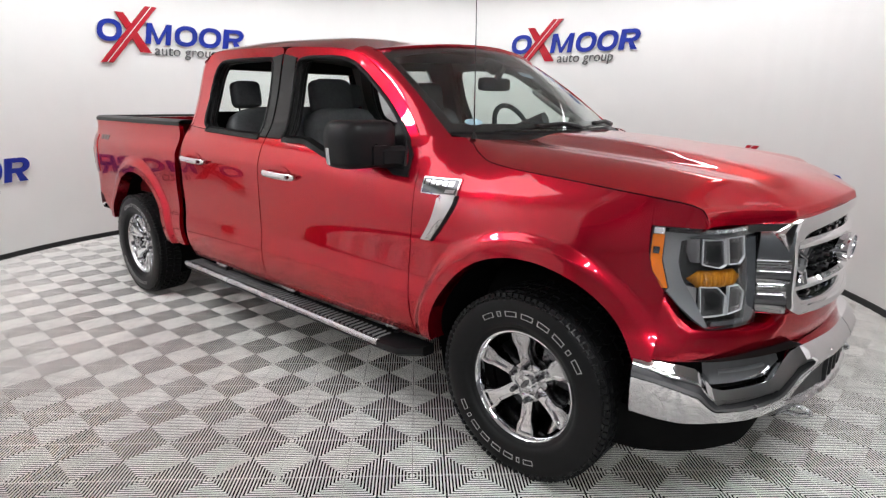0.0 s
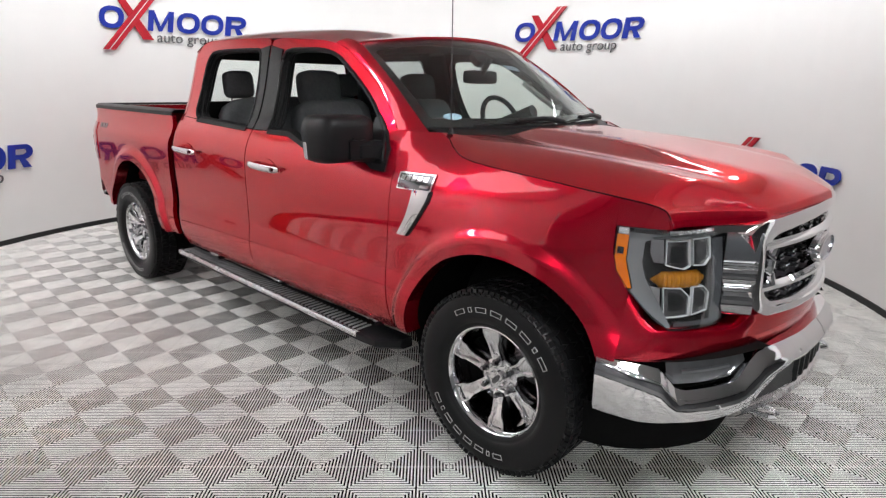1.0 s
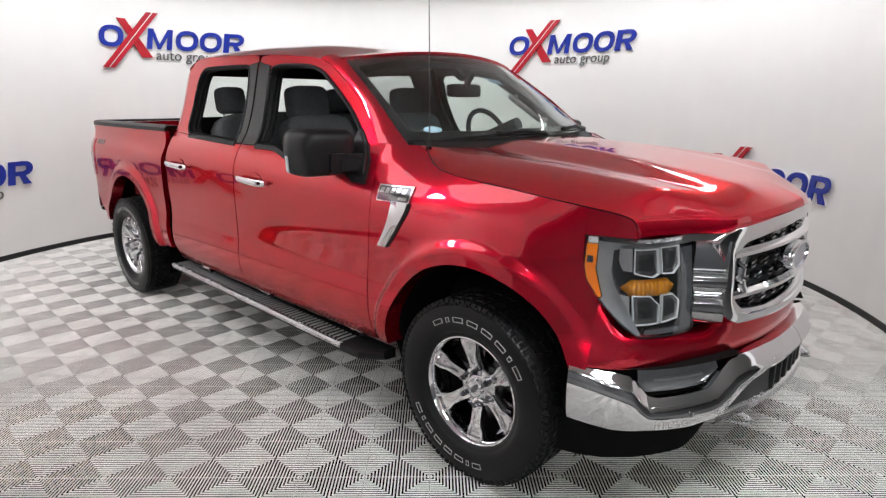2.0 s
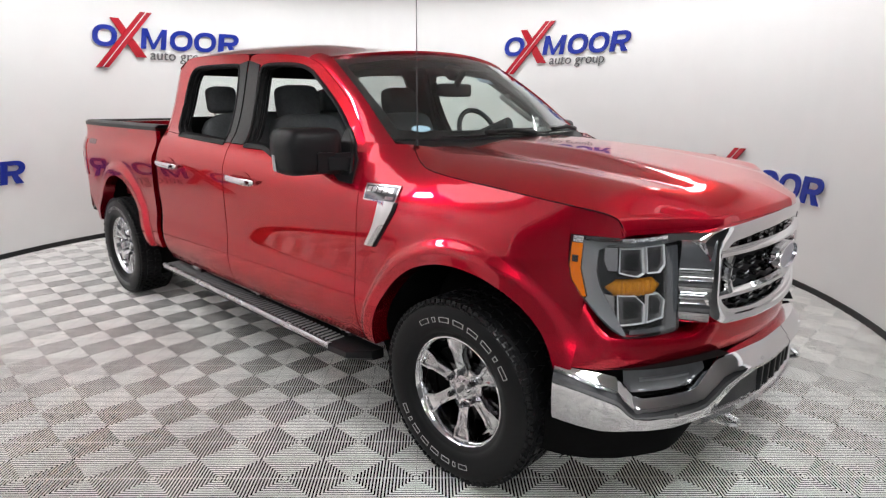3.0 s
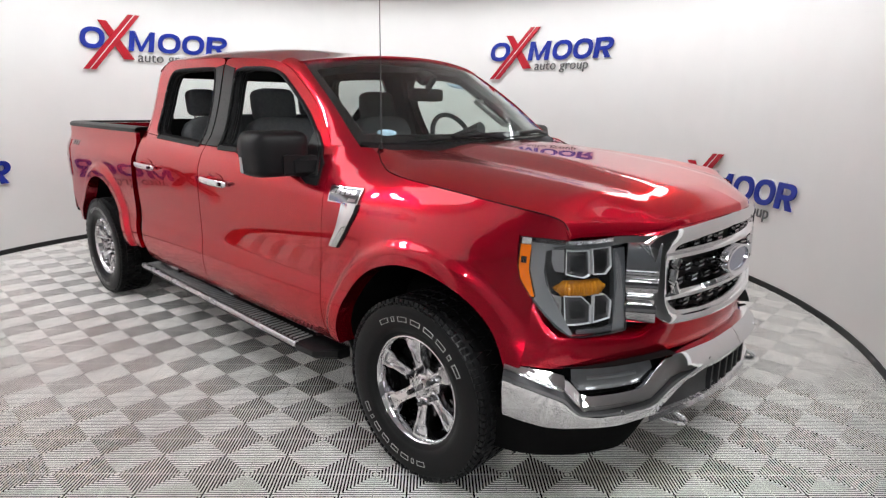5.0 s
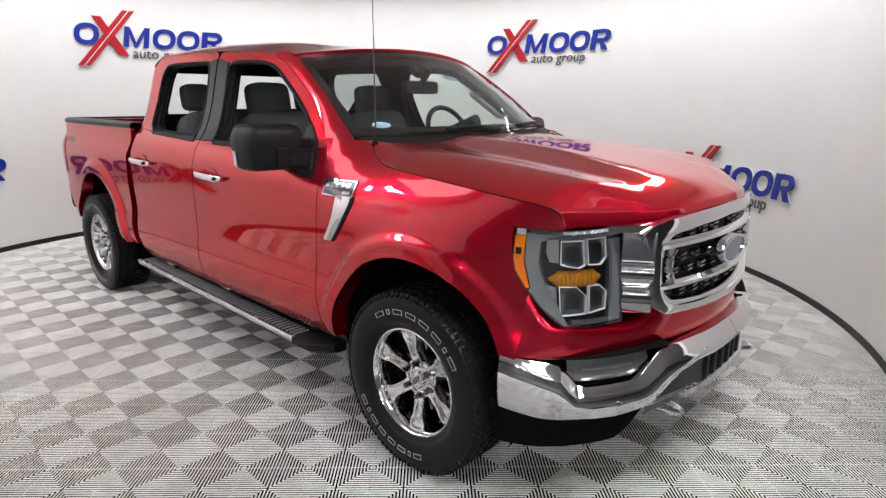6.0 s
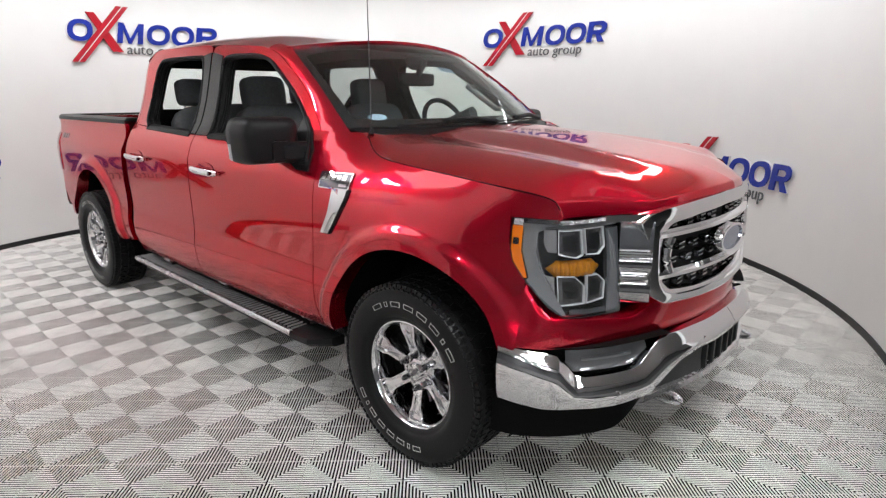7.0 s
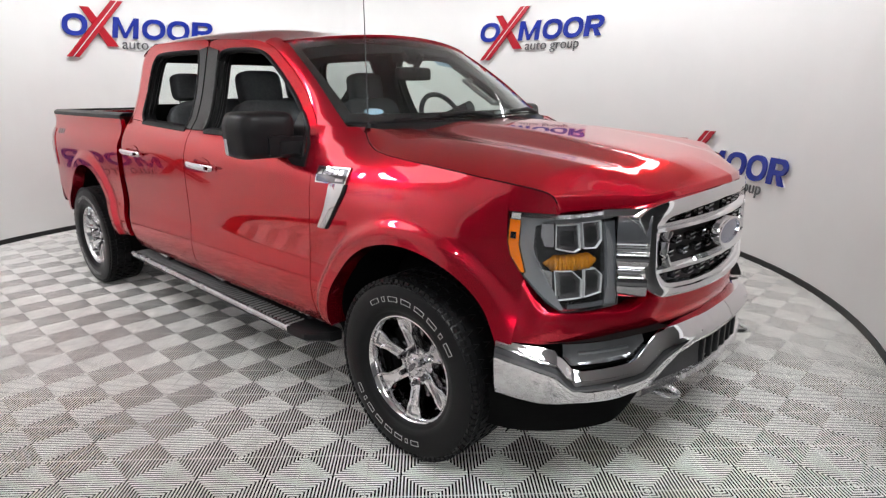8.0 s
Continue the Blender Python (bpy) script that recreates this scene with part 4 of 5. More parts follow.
    fin(Geo().lathe([(0.0, 0.058), (0.05, 0.058), (0.084, 0.054), (0.090, 0.045), (0.090, 0.0)], 48), "hub_face", CHROME, rm)
    for k in range(6):
        a = math.pi / 2 + k * math.pi / 3 + 0.10
        nut = Geo().lathe([(0.017, 0.05), (0.016, 0.062)], 16)
        nut.lathe([(0.0115, 0.055), (0.0115, 0.080), (0.008, 0.087), (0.0, 0.088)], 6)
        nut.move(Matrix.Translation((0.073 * math.cos(a), 0.004, 0.073 * math.sin(a))))
        fin(nut, "lug_nut", DARK_CHROME, rm)
    fin(Geo().lathe([(0.039, 0.05), (0.038, 0.070), (0.034, 0.075), (0.0, 0.077)], 40), "centre_cap", CHROME, rm)
    fin(Geo().prism([(0.027 * math.cos(t), 0.0115 * math.sin(t)) for t in np.linspace(0, 2 * math.pi, 24, endpoint=False)], lambda u, v, d: (u * math.cos(0.9) - v * math.sin(0.9), d, u * math.sin(0.9) + v * math.cos(0.9)), 0.070, 0.0785), "cap_oval", DARK_CHROME, rm, "plain oval badge")


for s in (-1, 1):
    for ax in (0.0, -WB):
        wheel(s, ax)

# ---- side steps ----
for s in (-1, 1):
    plan = [(-2.98, 0.948), (-0.83, 1.006), (-0.70, 1.000), (-0.605, 0.915), (-0.60, 0.84), (-2.98, 0.82)]
    g = Geo()
    n = len(plan)
    rows = [[(x, y - 0.02 if y > 0.9 else y, 0.322) for x, y in plan], [(x, y, 0.338) for x, y in plan], [(x, y - 0.003 if y > 0.9 else y, 0.366) for x, y in plan], [(x, y - 0.015 if y > 0.9 else y, 0.372) for x, y in plan]]
    g.grid(rows, closed=True)
    g.f += [tuple(range(n - 1, -1, -1)), tuple(3 * n + j for j in range(n))]
    st = g.make("side_step", BLACK, truck, "black ribbed running board with bright edge strip", smooth=30, side=s)
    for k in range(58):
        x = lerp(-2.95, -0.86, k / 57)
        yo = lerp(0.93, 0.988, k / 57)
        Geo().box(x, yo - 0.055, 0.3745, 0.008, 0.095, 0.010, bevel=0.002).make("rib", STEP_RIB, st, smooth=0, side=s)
    g = Geo()
    rows = []
    for k in range(20):
        x = lerp(-2.985, -0.835, k / 19)
        y = lerp(0.948, 1.006, k / 19)
        rows.append([(x, y - 0.022, 0.374), (x, y - 0.004, 0.377), (x, y + 0.003, 0.370), (x, y + 0.003, 0.350), (x, y - 0.004, 0.344)])
    g.grid(rows).make("edge_strip", SATIN, st, "satin aluminium edge strip", smooth=50, side=s)
    for x in (-2.55, -1.75, -0.85):
        Geo().tube([(x, 0.60, 0.50), (x, 0.80, 0.42), (x, 0.86, 0.35)], 0.022, 8).make("bracket", BLACK, st, side=s)
        Geo().box(x - 0.01, 0.875, 0.415, 0.09, 0.03, 0.035, bevel=0.008).make("bracket_cover", SATIN, st, side=s)
    rows = [[(x, 0.925 - interp(-x, [0.6, 2.8], [0, 0.025]), 0.450), (x, 0.90, 0.43), (x, 0.80, 0.43), (x, 0.78, 0.53)] for x in np.linspace(-2.9, -0.6, 10)]
    Geo().grid(rows).make("rocker", BLACK, truck, "black lower sill", side=s)

# ---- mirrors ----
for s in (-1, 1):
    # housing: rounded block that faces forward
    rows = []

    def mp(d, u, w):
        return -0.860 + d - 0.16 * u, 1.052 + u, 1.340 + w * 0.92

    for d, k in ((-0.095, 0.90), (-0.085, 0.97), (-0.03, 1.0), (0.03, 0.99), (0.065, 0.95), (0.085, 0.87), (0.094, 0.70), (0.097, 0.4), (0.098, 0.05)):
        o = rounded([(-0.135, -0.118), (0.125, -0.118), (0.140, 0.05), (0.115, 0.118), (-0.13, 0.118)], 0.045, 6)
        rows.append([mp(d, u * k, w * k) for u, w in o])
    g = Geo().grid(rows, closed=True)
    g.f.append(tuple(range(len(rows[0]))))
    mi = g.make("door_mirror", BLACK, truck, "large black door mirror", smooth=50, side=s)
    Geo().prism(rounded([(-0.115, -0.10), (0.115, -0.10), (0.115, 0.10), (-0.115, 0.10)], 0.04), lambda u, w, d: mp(d, u, w), -0.098, -0.096).make("mirror_glass", CHROME, mi, side=s)
    Geo().box(-0.765, 0.935, 1.285, 0.10, 0.19, 0.095, Matrix.Rotation(0.30, 4, "Z"), bevel=0.02).make("mirror_arm", BLACK, mi, side=s)
    Geo().prism(rounded([(-0.068, -0.098), (0.02, -0.098), (0.02, -0.002), (-0.068, -0.002)], 0.012), lambda u, w, d: mp(d, u, w), 0.06, 0.108).make("mirror_camera_cover", BLACK, mi, smooth=40, side=s)
    Geo().prism(rounded([(0.130, -0.10), (0.138, -0.09), (0.1415, -0.015), (0.136, -0.015)], 0.002), lambda u, w, d: mp(d, u, w), -0.06, -0.045).make("side_repeater", LAMP_WHITE, mi, "clear side repeater", smooth=0, side=s)
    rows = [[surf(x, z, -0.004) for x, z in ((a, zb), (lerp(a, b, 0.5), lerp(zb, zt, 0.5)), (b, zt))] for a, b, zb, zt in ((-0.69, -0.69, 1.20, 1.24), (-0.80, -0.70, 1.22, 1.33), (-0.83, -0.76, 1.25, 1.39), (-0.83, -0.82, 1.30, 1.44))]
    Geo().prism([(-0.655, 1.20), (-0.66, 1.30), (-0.735, 1.375), (-0.815, 1.445), (-0.84, 1.43), (-0.83, 1.25), (-0.74, 1.205)], lambda x, z, d: surf(x, z, -d), -0.02, 0.010).make("mirror_sail", BLACK, mi, "grey-black mirror base plate", side=s)

# ---- front end ----
def front_x(y):
    return 0.905 - 0.33 * y * y


# red bumper cover under the lamps and the grille
COVER = [(0.5115, 0.925), (0.575, 0.897), (0.652, 0.838), (0.714, 0.74), (0.763, 0.62), (0.816, 0.49), (0.871, 0.30), (0.898, 0.12), (0.902, 0.0)]
for s in (-1, 1):
    rows = []
    for k, (x, y) in enumerate(spline(COVER, 60)):
        t = k / 59
        top = lerp(curve(x, [0.515, 0.545, 0.57, 0.60, 0.632], [0.885, 0.845, 0.815, 0.797, 0.785]), curve(y, [0, 0.40, 0.47, 0.58, 0.83], [0.775, 0.785, 0.79, 0.752, 0.785]), smooth(0.60, 0.65, x))
        nx, ny = Vector((0.55 + 0.45 * t, 0.9 * (1 - t) ** 0.6)).normalized()
        near = 1 - smooth(0.53, 0.66, x)
        row = []
        for z, o in ((0.658, -0.06), (0.662, -0.008), (0.676, 0.0), (lerp(0.67, top, 0.3), 0.001), (lerp(0.67, top, 0.55), 0.002), (lerp(0.67, top, 0.8), 0.0005), (lerp(0.67, top, 0.92), -0.005), (top, -0.02), (top + 0.004, -0.07)):
            p = (x + nx * o, y + ny * o if y > 0 else 0, z)
            q = (x, half(x, max(z, 0.652)) + min(0, o) * 0.6, z)
            row.append(tuple(lerp(a, b, near) for a, b in zip(p, q)))
        rows.append(row)
    Geo().grid(rows).make("bumper_cover", PAINT, truck, "red panel between lamps and chrome bumper", side=s)

# lamps: h runs from the outer to the inner edge along the lamp's plan, z is the height
L_PLAN = [(0.456, 0.897), (0.50, 0.886), (0.565, 0.866), (0.632, 0.828), (0.688, 0.725), (0.722, 0.588)]
L_S = [0.0, 0.10, 0.245, 0.415, 0.69, 1.0]


def lamp_pt(h, z, d):
    x, y = curve(h, L_S, [p[0] for p in L_PLAN]), curve(h, L_S, [p[1] for p in L_PLAN])
    e = 0.02
    tx, ty = curve(h + e, L_S, [p[0] for p in L_PLAN]) - curve(h - e, L_S, [p[0] for p in L_PLAN]), curve(h + e, L_S, [p[1] for p in L_PLAN]) - curve(h - e, L_S, [p[1] for p in L_PLAN])
    n = Vector((-ty, tx, 0)).normalized()
    lean = 0.10 * (0.95 - z)
    bow = 0.010 * (1 - ((z - 0.95) / 0.18) ** 2)
    return x + n.x * (bow - d) + lean * n.x, y + n.y * (bow - d) + lean * n.y, z


def lo(*pairs):
    """Outlines in hundredths of the lamp's width and its height from the top in hundredths."""
    return [(a / 100, 1.124 - b / 100 * (0.333 + 0.025 * a / 100)) for a, b in pairs]


def deep(*pairs):
    """The same for parts that lie deep behind the lens."""
    return lo(*[(84 - (85 - a) * 1.15, b) for a, b in pairs])


def dense(o, k=4):
    return [(lerp(a[0], b[0], i / k), lerp(a[1], b[1], i / k)) for a, b in zip(o, o[1:] + o[:1]) for i in range(k)]


def shrink(o, ku, kv):
    cu, cv = sum(p[0] for p in o) / len(o), sum(p[1] for p in o) / len(o)
    return [(cu + (u - cu) * ku, cv + (v - cv) * kv) for u, v in o]


def fill(o, d, n=24):
    """A curved sheet that fills an outline at depth d, in upright strips."""
    hs = [p[0] for p in o]
    rows = []
    for k in range(n + 1):
        h = lerp(min(hs) + 1e-4, max(hs) - 1e-4, k / n)
        zs = []
        for a, b in zip(o, o[1:] + o[:1]):
            if (a[0] - h) * (b[0] - h) <= 0 and abs(a[0] - b[0]) > 1e-9:
                zs.append(lerp(a[1], b[1], (h - a[0]) / (b[0] - a[0])))
        rows.append([lamp_pt(h, lerp(min(zs), max(zs), j / 8), d) for j in range(9)])
    return rows


LAMP = lo((0, 0), (0, 32), (3, 46), (14, 65), (32, 90), (43, 100), (70, 100), (100, 100), (100, 50), (100, 0), (60, 0), (30, 0))
for s in (-1, 1):
    hl = Geo().grid(fill(LAMP, 0.085)).make("headlamp", GLOSS_BLACK, truck, "large headlamp with clear lens and amber reflectors", side=s)
    rim = dense(LAMP, 6)
    Geo().ring(rim, shrink(rim, 0.99, 0.985), lamp_pt, 0.09, -0.002).make("lamp_bezel", DARK_CHROME, hl, "smoked bright rim", side=s)
    guide = dense(lo((9, 6), (98, 5), (98, 10), (28, 10.5), (21, 14), (20.5, 35), (24, 50), (34, 72), (46, 98.5), (42.5, 98.5), (33, 89.5), (14, 65.5), (16, 62), (9.8, 34), (9.8, 14)), 4)
    Geo().prism(guide, lamp_pt, 0.07, 0.020).make("light_guide", LAMP_GUIDE, hl, "wide grey light guide", side=s)
    Geo().prism(dense(lo((12, 1.5), (99, 1), (99, 5), (12, 5.5)), 8), lamp_pt, 0.05, 0.008).make("upper_trim", SATIN, hl, "bright upper strip", side=s)
    Geo().prism(dense(lo((0.7, 8.5), (9.3, 8.5), (9.1, 34), (15.2, 62), (11.0, 62.5), (2.9, 45.5), (0.7, 32)), 3), lamp_pt, 0.05, 0.006).make("side_marker", AMBER, hl, "amber side marker", smooth=0, side=s)
    Geo().prism(lo((2.0, 21), (6.8, 21), (6.8, 28), (2.0, 28)), lamp_pt, 0.007, 0.003).make("marker_bulb", DARK_CHROME, hl, smooth=0, side=s)
    Geo().prism(dense(lo((1.2, 1.5), (9, 1.5), (9, 8), (1.2, 8)), 3), lamp_pt, 0.05, 0.012).make("corner_reflector", SATIN, hl, smooth=0, side=s)
    Geo().prism(dense(lo((85, 13), (98.5, 13), (98.5, 97), (85, 97)), 3), lamp_pt, 0.07, 0.016).make("inner_panel", LAMP_GREY, hl, "smooth grey inner panel", side=s)
    Geo().prism(dense(lo((50, 93), (86, 93), (86, 98), (49, 98)), 4), lamp_pt, 0.07, 0.030).make("lower_trim", LAMP_GREY, hl, side=s)
    for o in (deep((44, 12), (64.5, 12), (65, 37), (60, 40), (44.5, 36)), deep((67, 11), (85, 11), (85, 31), (79, 38), (67.5, 37)), deep((44, 58), (58, 58), (66, 68), (66, 87), (46, 89)), deep((68, 58), (78, 58), (84.5, 66), (83.5, 84), (68, 87))):
        o = dense(o, 4)
        Geo().ring(o, shrink(o, 0.945, 0.955), lamp_pt, 0.06, 0.026).make("light_pipe", LAMP_WHITE, hl, "white outlined lamp module", smooth=0, side=s)
        Geo().ring(shrink(o, 0.938, 0.948), shrink(o, 0.58, 0.6), lamp_pt, 0.068, 0.044).make("module_shade", SMOKED, hl, smooth=0, side=s)
        Geo().prism(shrink(o, 0.57, 0.59), lamp_pt, 0.072, 0.052).make("projector", DARK_CHROME, hl, smooth=0, side=s)
    Geo().prism(deep((34, 13), (42.5, 12), (43.5, 35), (37, 35), (34, 25)), lamp_pt, 0.072, 0.045).make("side_reflector", CHROME, hl, smooth=0, side=s)
    Geo().prism(deep((35, 58), (42.5, 60), (43.5, 87), (39, 80)), lamp_pt, 0.072, 0.045).make("side_reflector", CHROME, hl, smooth=0, side=s)
    rows = []
    for k in range(40):
        h = lerp(0.275, 0.80, k / 39)
        r = min(1, 6 * min(k + 0.4, 39.4 - k) / 39)
        wob = 0.005 * (k % 3 == 0)
        rows.append([lamp_pt(h, 0.945 + 0.030 * r * math.cos(math.pi * j / 8), 0.062 - 0.034 * r * math.sin(math.pi * j / 8) + wob) for j in range(9)])
    Geo().grid(rows).make("amber_reflector", AMBER_DEEP, hl, "amber turn reflector", side=s)
    g = Geo()
    for d, flip in ((0.0, False), (0.003, True)):
        g.grid(fill(LAMP, d), flip=flip)
    ln = g.make("lens", LENS, hl, "clear lens", side=s)
    ln.visible_shadow = False
    # smoked panels and bright strips between lamp and grille
    def louvre_pt(t, z, d):
        return lerp(0.724, 0.822, t) + 0.38 * d, lerp(0.594, 0.530, t) + 0.92 * d, z

    for z0, z1, m in ((0.990, 1.102, LAMP_GREY), (0.903, 0.972, SMOKED), (0.798, 0.886, SMOKED)):
        rows = [[louvre_pt(k / 8, z, d) for z, d in ((z0, -0.03), (z0, 0.0), (z0 + 0.004, 0.004), (lerp(z0, z1, 0.25), 0.010), (lerp(z0, z1, 0.5), 0.012), (lerp(z0, z1, 0.75), 0.010), (z1 - 0.004, 0.004), (z1, 0.0), (z1, -0.03))] for k in range(9)]
        Geo().grid(rows).make("louvre", m, truck, "smoked bright louvre", side=s)
    for z in (0.985, 0.976, 0.898, 0.890):
        rows = [[louvre_pt(k / 6, z + h, d) for h, d in ((-0.0035, 0.0), (-0.003, 0.009), (0.003, 0.009), (0.0035, 0.0))] for k in range(7)]
        Geo().grid(rows).make("louvre_strip", CHROME, truck, side=s)
    rows = [[(lerp(0.70, 0.815, t), lerp(0.665, 0.52, t), z + dz) for z, dz in ((1.104, 0), (1.116, 0.004), (1.128, 0.0))] for t in np.linspace(0, 1, 8)]
    Geo().grid(rows).make("upper_strip", CHROME, truck, "bright strip above lamp and louvres", side=s)
    Geo().grid([[(0.655, 0.56, z), (0.76, 0.44, z)] for z in (0.755, 1.125)]).make("louvre_back", DARK, truck, side=s)

# grille
def grille_place(y, z, d):
    return front_x(y) + d - 0.04 * (z - 0.95), y, z


def both(half_line):
    return half_line + [(-y, z) for y, z in half_line[::-1] if y > 1e-6]


G_OUT = both([(0.0, 1.170), (0.25, 1.160), (0.46, 1.143), (0.545, 1.124), (0.580, 1.098), (0.560, 1.055), (0.540, 1.01), (0.540, 0.93), (0.548, 0.88), (0.53, 0.82), (0.455, 0.782), (0.25, 0.772), (0.0, 0.768)])
G_IN = both([(0.0, 1.104), (0.25, 1.093), (0.40, 1.078), (0.428, 1.064), (0.455, 1.03), (0.470, 0.97), (0.468, 0.90), (0.45, 0.86), (0.41, 0.832), (0.25, 0.820), (0.0, 0.816)])
gr = Geo().grid([[grille_place(lerp(-0.50, 0.50, i / 20), lerp(0.79, 1.15, j / 4), -0.055) for j in range(5)] for i in range(21)]).make("grille", MESHM, truck, "black mesh grille with chrome frame and bars")
g = Geo()
o, i = resample(G_OUT, 120, True), resample(G_IN, 120, True)
rows = [[grille_place(y, z, d) for y, z in line] for line, d in ((o, -0.06), (o, 0.010), ([(lerp(a[0], b[0], .2), lerp(a[1], b[1], .2)) for a, b in zip(o, i)], 0.015), ([(lerp(a[0], b[0], .58), lerp(a[1], b[1], .58)) for a, b in zip(o, i)], 0.013), ([(lerp(a[0], b[0], .64), lerp(a[1], b[1], .64)) for a, b in zip(o, i)], 0.004), ([(lerp(a[0], b[0], .9), lerp(a[1], b[1], .9)) for a, b in zip(o, i)], 0.0), (i, -0.012), (i, -0.05))]
g.grid(rows, closed=True).make("grille_frame", CHROME, gr, "wide chrome grille frame", smooth=30)


def crossbar(line, h, name="grille_bar"):
    rows = []
    for y, z in line:
        rows.append([grille_place(y, z + dz, d) for dz, d in ((-h / 2, -0.045), (-h / 2, -0.008), (-h / 5, 0.012), (h / 5, 0.014), (h / 2, -0.006), (h / 2, -0.045))])
    return Geo().grid(rows).make(name, CHROME, gr, "chrome grille bar", smooth=25)


crossbar([(y, 1.035 + 0.012 * math.cos(y * 2)) for y in np.linspace(-0.50, 0.50, 40)], 0.036)
crossbar([(y, 0.888) for y in np.linspace(-0.50, 0.50, 40)], 0.036)
for s in (-1, 1):
    Geo().tube([grille_place(s * (0.425 + 0.022 * math.sin(math.pi * k / 10)), lerp(0.90, 1.03, k / 10), -0.002) for k in range(11)], 0.019, 10).make("bar_link", CHROME, gr)
    for zc in (0.848, 0.935, 0.985, 1.078):
        for k in range(5):
            y = s * (0.06 + 0.092 * k + (0.045 if zc in (0.935, 1.078) else 0))
            if y * s > 0.43:
                continue
            g = Geo()
            p = grille_place(y, zc, -0.03)
            for dz in (-0.009, 0.009):
                g.box(p[0], p[1], p[2] + dz, 0.03, 0.05, 0.007, bevel=0.001)
            g.box(p[0] - 0.008, p[1], p[2], 0.012, 0.046, 0.014)
            g.make("mesh_bar", DARK_CHROME, gr, smooth=0)
ov = [(0.135 * math.cos(a), 0.972 + 0.058 * math.sin(a)) for a in np.linspace(0, 2 * math.pi, 40, endpoint=False)]
Geo().ring(ov, [(y * 0.88, 0.972 + (z - 0.972) * 0.82) for y, z in ov], lambda y, z, d: (0.905 + d, y, z), -0.03, 0.028).make("oval_badge", CHROME, gr, "plain chrome-rimmed oval badge")
Geo().prism([(y * 0.88, 0.972 + (z - 0.972) * 0.82) for y, z in ov], lambda y, z, d: (0.905 + d, y, z), -0.03, 0.022).make("badge_field", BADGE_BLUE, gr)

# chrome bumper
BUMP = [(0.972, 0.0), (0.962, 0.20), (0.930, 0.36), (0.895, 0.46), (0.855, 0.57), (0.800, 0.69), (0.725, 0.80), (0.635, 0.885), (0.545, 0.935), (0.455, 0.957)]


def bump_top(y):
    return interp(y, [0, 0.30, 0.44, 0.49, 0.58, 0.61, 0.79, 0.82, 0.865, 0.90, 0.957], [0.672, 0.668, 0.657, 0.640, 0.565, 0.556, 0.552, 0.560, 0.632, 0.646, 0.660])


def bump_bot(y):
    return interp(y, [0, 0.30, 0.40, 0.54, 0.70, 0.90, 0.957], [0.575, 0.575, 0.55, 0.440, 0.425, 0.430, 0.445])


def bump_bevel(y):
    """Height of the sloping face above the bumper's crease."""
    return interp(y, [0, 0.30, 0.44, 0.52, 0.60, 0.80, 0.84, 0.90, 0.957], [0.036, 0.038, 0.044, 0.044, 0.028, 0.028, 0.044, 0.032, 0.010])


